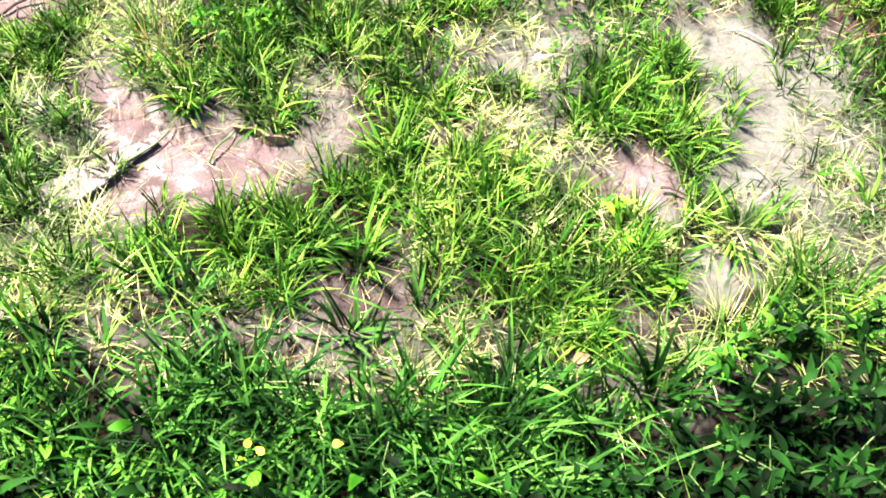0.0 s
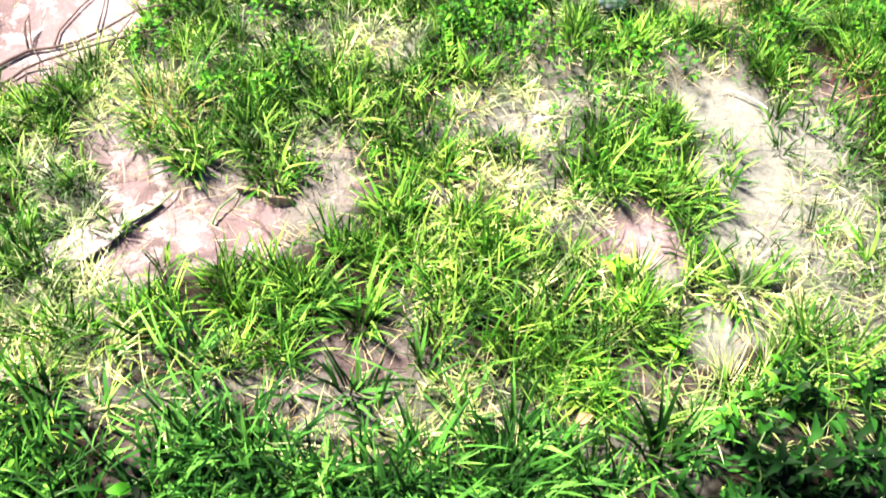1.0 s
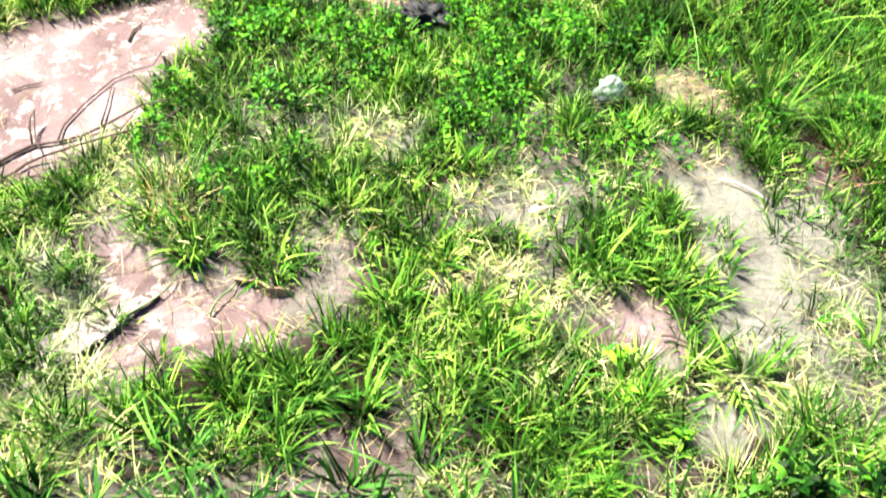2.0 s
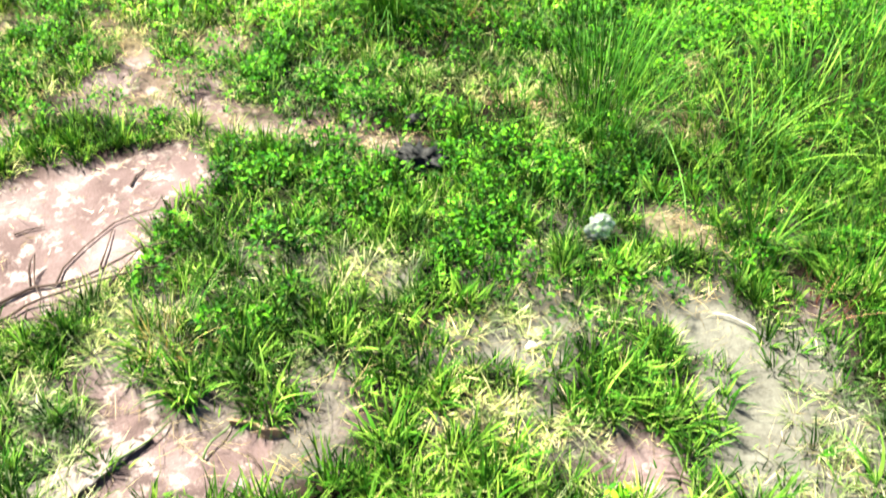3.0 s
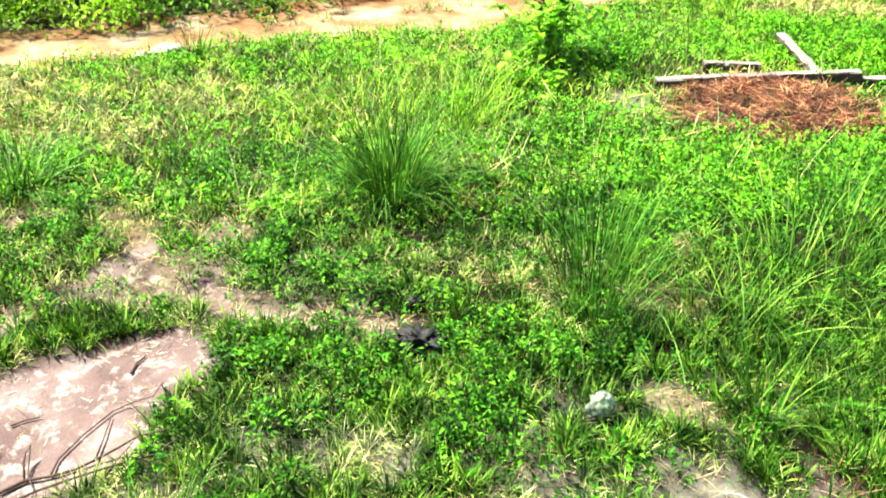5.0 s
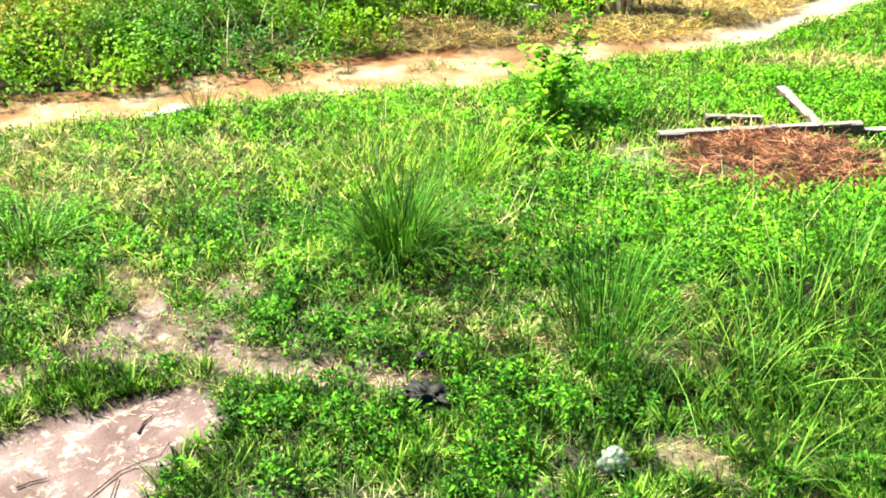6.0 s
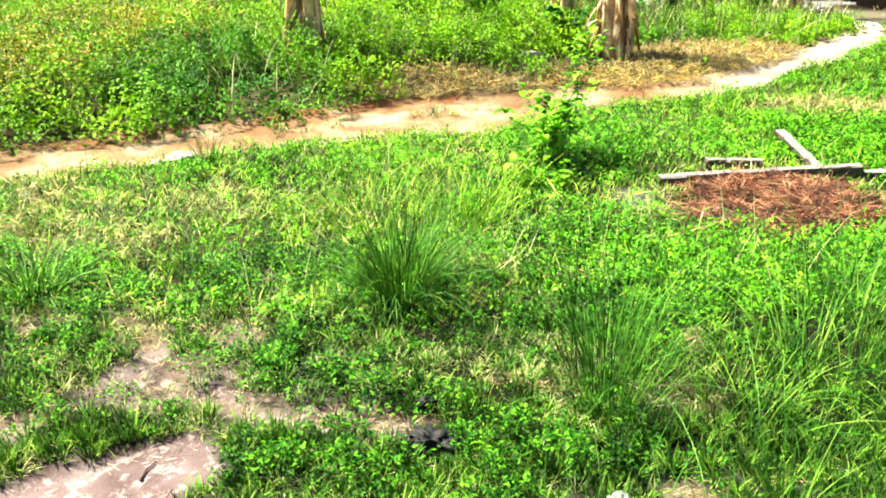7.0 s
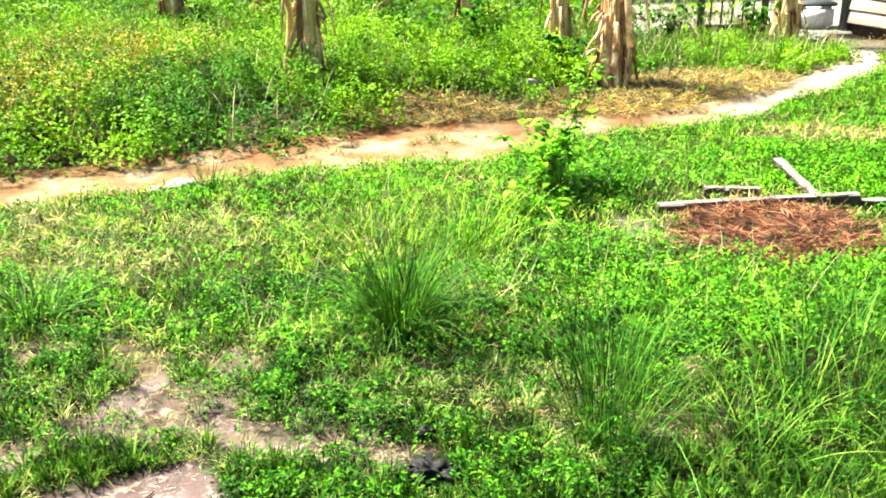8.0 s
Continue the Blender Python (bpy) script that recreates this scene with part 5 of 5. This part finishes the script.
for k, (x, y, r) in enumerate(STONES):
    ob = link_mesh("stone", *lump_shape(r, r * 0.8, r * 0.35, 0.5, 1.6, k, 3), WHITE_STONE)
    ob.matrix_basis = at_ground(x, y, r * 0.1, 0, 0, 50 * k)
    tagged(ob, "pale stone lying beside the footpath", "stone", "pale stones")
husk = link_mesh("dry_husk", *tube([(-0.14, 0, 0), (-0.06, 0.015, 0.015), (0.04, 0, 0.02), (0.13, -0.02, 0.01)], [0.008, 0.02, 0.026, 0.012], 9), WHITE_STONE)
husk.matrix_basis = at_ground(0.8, 7.6, 0.045, 0, 0, 25)
tagged(husk, "pale dry banana husk lying on the bank", "husk")


# ---- things: banana plants ----
def sheath_shape(stem_at, radius, height, a, low, hi, width, reach, droop, seed):
    """A dry leaf sheath: it hugs the stem from low to hi, then peels away and hangs over."""
    r = random.Random(seed)
    vs, fs, rows, twist = [], [], 12, r.uniform(-0.5, 0.5)
    for i in range(rows):
        t = i / (rows - 1)
        s = max(0.0, (t - 0.62) / 0.38)
        z = low + (hi - low) * min(1.0, t / 0.62) + reach * 0.7 * math.sin(s * 2.4) - droop * s * s
        c0 = stem_at(max(0.0, min(1.0, z / height)))
        rad = radius * (1.28 - 0.4 * z / height) + 0.004 + 0.03 * ((seed * 0.377) % 1.0) + 0.02 * (1 - t) ** 4 + 0.008 * math.sin(9 * t + seed) + reach * (1 - math.cos(s * 1.8))
        b = a + twist * t * 0.4 + 0.05 * math.sin(7 * t + seed)
        w = width * (1 - 0.55 * t) * (1 + 0.18 * math.sin(13 * t + 1.7 * seed))
        out, side = Vector((math.cos(b), math.sin(b), 0)), Vector((-math.sin(b), math.cos(b), 0.15 * twist))
        for k in (-1.0, -0.35, 0.35, 1.0):
            vs.append(Vector((c0.x, c0.y, z)) + out * (rad - 0.35 * width * k * k * (1 - 0.8 * s) + 0.004 * r.uniform(-1, 1)) + side * (w * 0.5 * k) + Vector((0, 0, 0.012 * r.uniform(-1, 1) * (i == rows - 1) * 2)))
    for i in range(rows - 1):
        for k in range(3):
            fs.append((i * 4 + k, i * 4 + k + 1, i * 4 + k + 5, i * 4 + k + 4))
    return vs, fs


def banana(x, y, height, radius, dead, label, lean=(0.0, 0.0), seed=0, side_stem=False, ragged=5):
    r = random.Random(seed)
    ob = thing("banana_plant", at_ground(x, y, -0.02), label, "banana plant", "banana plants")

    def stem_at(t):
        return Vector((lean[0] * t * t, lean[1] * t * t, height * t))

    levels = 15
    stem = part("pseudostem", tube([stem_at(i / (levels - 1)) for i in range(levels)], [radius * (1.25 - 0.5 * i / (levels - 1) + (0.12 if i == 0 else 0)) * (1 + 0.04 * math.sin(2.3 * i + seed)) for i in range(levels)], 18), PSEUDO, ob)

    def sheath(shape, thick, label=""):
        sh = part("dead_sheath", shape, SHEATH, stem, label)
        mod = sh.modifiers.new("thick", "SOLIDIFY")
        mod.thickness = thick

    for k in range(dead):
        a = 2.399 * k + r.uniform(-0.2, 0.2)
        sheath(sheath_shape(stem_at, radius, height, a, r.uniform(0.0, 0.15), r.uniform(0.2, 1.1), r.uniform(0.3, 0.75) * radius, r.uniform(0.015, 0.07), r.uniform(0.03, 0.2), seed * 50 + k), 0.005)
    for k in range(ragged):
        a = 2.399 * k + 1.0 + r.uniform(-0.3, 0.3)
        hi = r.uniform(0.3, 0.95)
        sheath(sheath_shape(stem_at, radius * 1.12, height, a, max(0.02, hi - r.uniform(0.2, 0.45)), hi, r.uniform(0.3, 0.8) * radius, r.uniform(0.05, 0.13), r.uniform(0.05, 0.35), seed * 70 + k), 0.004)
    for k in range(4):
        a, reach = 1.57 * k + r.uniform(-0.5, 0.5), r.uniform(0.08, 0.18)
        hang = sheath_shape(stem_at, radius, height, a, 0.9, 1.25, 0.11, reach, r.uniform(0.6, 0.95), seed * 90 + k)
        dl = part("dead_leaf", hang, SHEATH, ob, "withered brown hanging leaf")
        mod = dl.modifiers.new("thick", "SOLIDIFY")
        mod.thickness = 0.004
    if side_stem:
        part("sucker", tube([(-0.17, -0.05, 0), (-0.2, -0.04, 0.25), (-0.15, -0.02, 0.5), (-0.14, 0, 0.68), (-0.18, 0, 0.85), (-0.2, 0, 1.4)], [0.03, 0.026, 0.034, 0.026, 0.03, 0.022], 10), PSEUDO, ob, "thin yellow sucker beside the stem")
        for k, (z0, z1) in enumerate([(0.62, 0.4), (0.5, 0.3), (0.72, 0.36)]):
            part("dead_leaf", tube([(-0.05, -0.09, z0), (-0.08, -0.11, z0 * 0.6 + z1 * 0.4), (-0.13, -0.11, z0 * 0.25 + z1 * 0.75), (-0.18, -0.1, z1 - 0.02)], [0.012, 0.02, 0.018, 0.006], 7), SHEATH, ob, "withered hanging leaf stalk")
    top = stem_at(1.0)
    for k in range(2):
        a = 6.283 * k / 2 + r.uniform(-0.3, 0.3)
        ln, up = height * r.uniform(0.25, 0.35), r.uniform(1.8, 2.2)
        vs, fs = [], []
        for i in range(11):
            t = i / 10
            p = top + Vector((math.cos(a) * ln * t, math.sin(a) * ln * t, ln * (up * t - 0.95 * t * t) - 0.1))
            w = 0.5 * 0.12 * min(1, 5 * t) * max(0.05, 1 - t ** 4)
            sd = Vector((-math.sin(a), math.cos(a), 0)) * w
            vs += [p + sd - Vector((0, 0, w * 0.3)), p, p - sd - Vector((0, 0, w * 0.3))]
        for i in range(10):
            for s in range(2):
                fs.append((i * 3 + s, i * 3 + s + 1, i * 3 + s + 4, i * 3 + s + 3))
        part("leaf", (vs, fs), LUSH, ob)
    return ob


banana(1.61, 7.88, 2.4, 0.095, 40, "banana plant with stem wrapped in brown dead sheaths", (0.02, 0.0), 1, ragged=28)
banana(-1.08, 7.5, 2.4, 0.07, 18, "banana plant with tan stem and thin sucker beside it", (0.0, 0.0), 2, True)
banana(1.36, 9.5, 2.4, 0.075, 12, "banana plant with ragged dead sheaths", (-0.1, 0.0), 3)
banana(4.2, 10.5, 2.4, 0.1, 16, "banana plant with dark dead leaves near the gate", (0.0, 0.0), 4)
banana(0.37, 10.4, 2.4, 0.09, 10, "banana plant standing in rank weeds", (0.0, 0.0), 5)
banana(-3.3, 11.3, 2.4, 0.1, 13, "banana plant standing in rank weeds", (0.0, 0.0), 6)
banana(-2.3, 12.0, 2.4, 0.1, 12, "banana plant standing in rank weeds", (0.0, 0.0), 7)
banana(-0.62, 11.4, 2.4, 0.08, 14, "banana plant with ragged dead sheaths", (0.0, 0.0), 8)

# ---- things: yard at the path's end ----
yard = link_mesh("pavement", *box_shape(2.6, 11.25, -0.05, 8.5, 16.0, 0.035, 0.01), CONCRETE)
tagged(yard, "pale concrete yard behind the gate", "concrete yard", kind="structure")
gate = thing("metal_gate", at_ground(3.86, 11.1, 0.0, 0, 0, -8), "dark steel gate with upright bars", "gate")
for x in (-0.5, 0.27):
    part("gate_post", box_shape(x - 0.04, -0.04, 0, x + 0.04, 0.04, 1.7, 0.01), DARK_METAL, gate)
for z in (0.12, 1.5):
    part("gate_rail", box_shape(-0.46, -0.02, z - 0.02, 0.23, 0.02, z + 0.02, 0.006), DARK_METAL, gate)
for k in range(5):
    x = -0.38 + 0.13 * k
    part("gate_bar", tube([(x, 0, 0.14), (x, 0, 0.8), (x, 0, 1.5)], [0.012] * 3, 8), DARK_METAL, gate)
far_wall = link_mesh("wall_far", *box_shape(1.5, 16.0, -0.1, 9.5, 16.2, 2.4, 0.01), WALL_PAINT)
tagged(far_wall, "pale whitewashed yard wall behind the gate", "wall", kind="structure")

bin_box = thing("storage_bin", at_ground(4.98, 11.75, 0.0, 0, 0, -6), "low white plastic bin with dark lid in the yard", "storage bin")
part("body", box_shape(-0.27, -0.2, 0.075, 0.27, 0.2, 0.36, 0.04), VAN_PAINT, bin_box)
part("lid", box_shape(-0.29, -0.22, 0.362, 0.29, 0.22, 0.41, 0.015), DARK_METAL, bin_box, "dark lid")
for x in (-0.2, 0.2):
    for y in (-0.14, 0.14):
        part("foot", tube([(x, y, 0.0), (x, y, 0.08)], [0.035, 0.03], 10), RUBBER, bin_box, "black rubber foot")

shed = thing("shed", pose(5.3, 11.35, 0, 0, 0, -79), "low shed of faded horizontal boards", "shed")
part("wall", box_shape(0.02, 0.03, 0, 4.0, 2.4, 2.1, 0.01), DARK_WOOD, shed)
for k in range(12):
    part("board", plank_shape(3.96, 0.165, 0.025, 12, 0.006, 70 + k), SHED_BOARD, shed).matrix_basis = pose(2.02, -0.0, 0.22 + 0.165 * k, 82, 0, 0)
    part("board", plank_shape(2.3, 0.165, 0.025, 12, 0.006, 90 + k), SHED_BOARD, shed).matrix_basis = pose(-0.01, 1.2, 0.22 + 0.165 * k, 82, 0, 90)
part("corner_post", box_shape(-0.07, -0.05, 0, 0.05, 0.06, 2.15, 0.01), DARK_METAL, shed, "dark corner post")
part("roof", box_shape(-0.4, -0.4, 2.12, 4.4, 2.8, 2.18, 0.01), ROOF, shed)
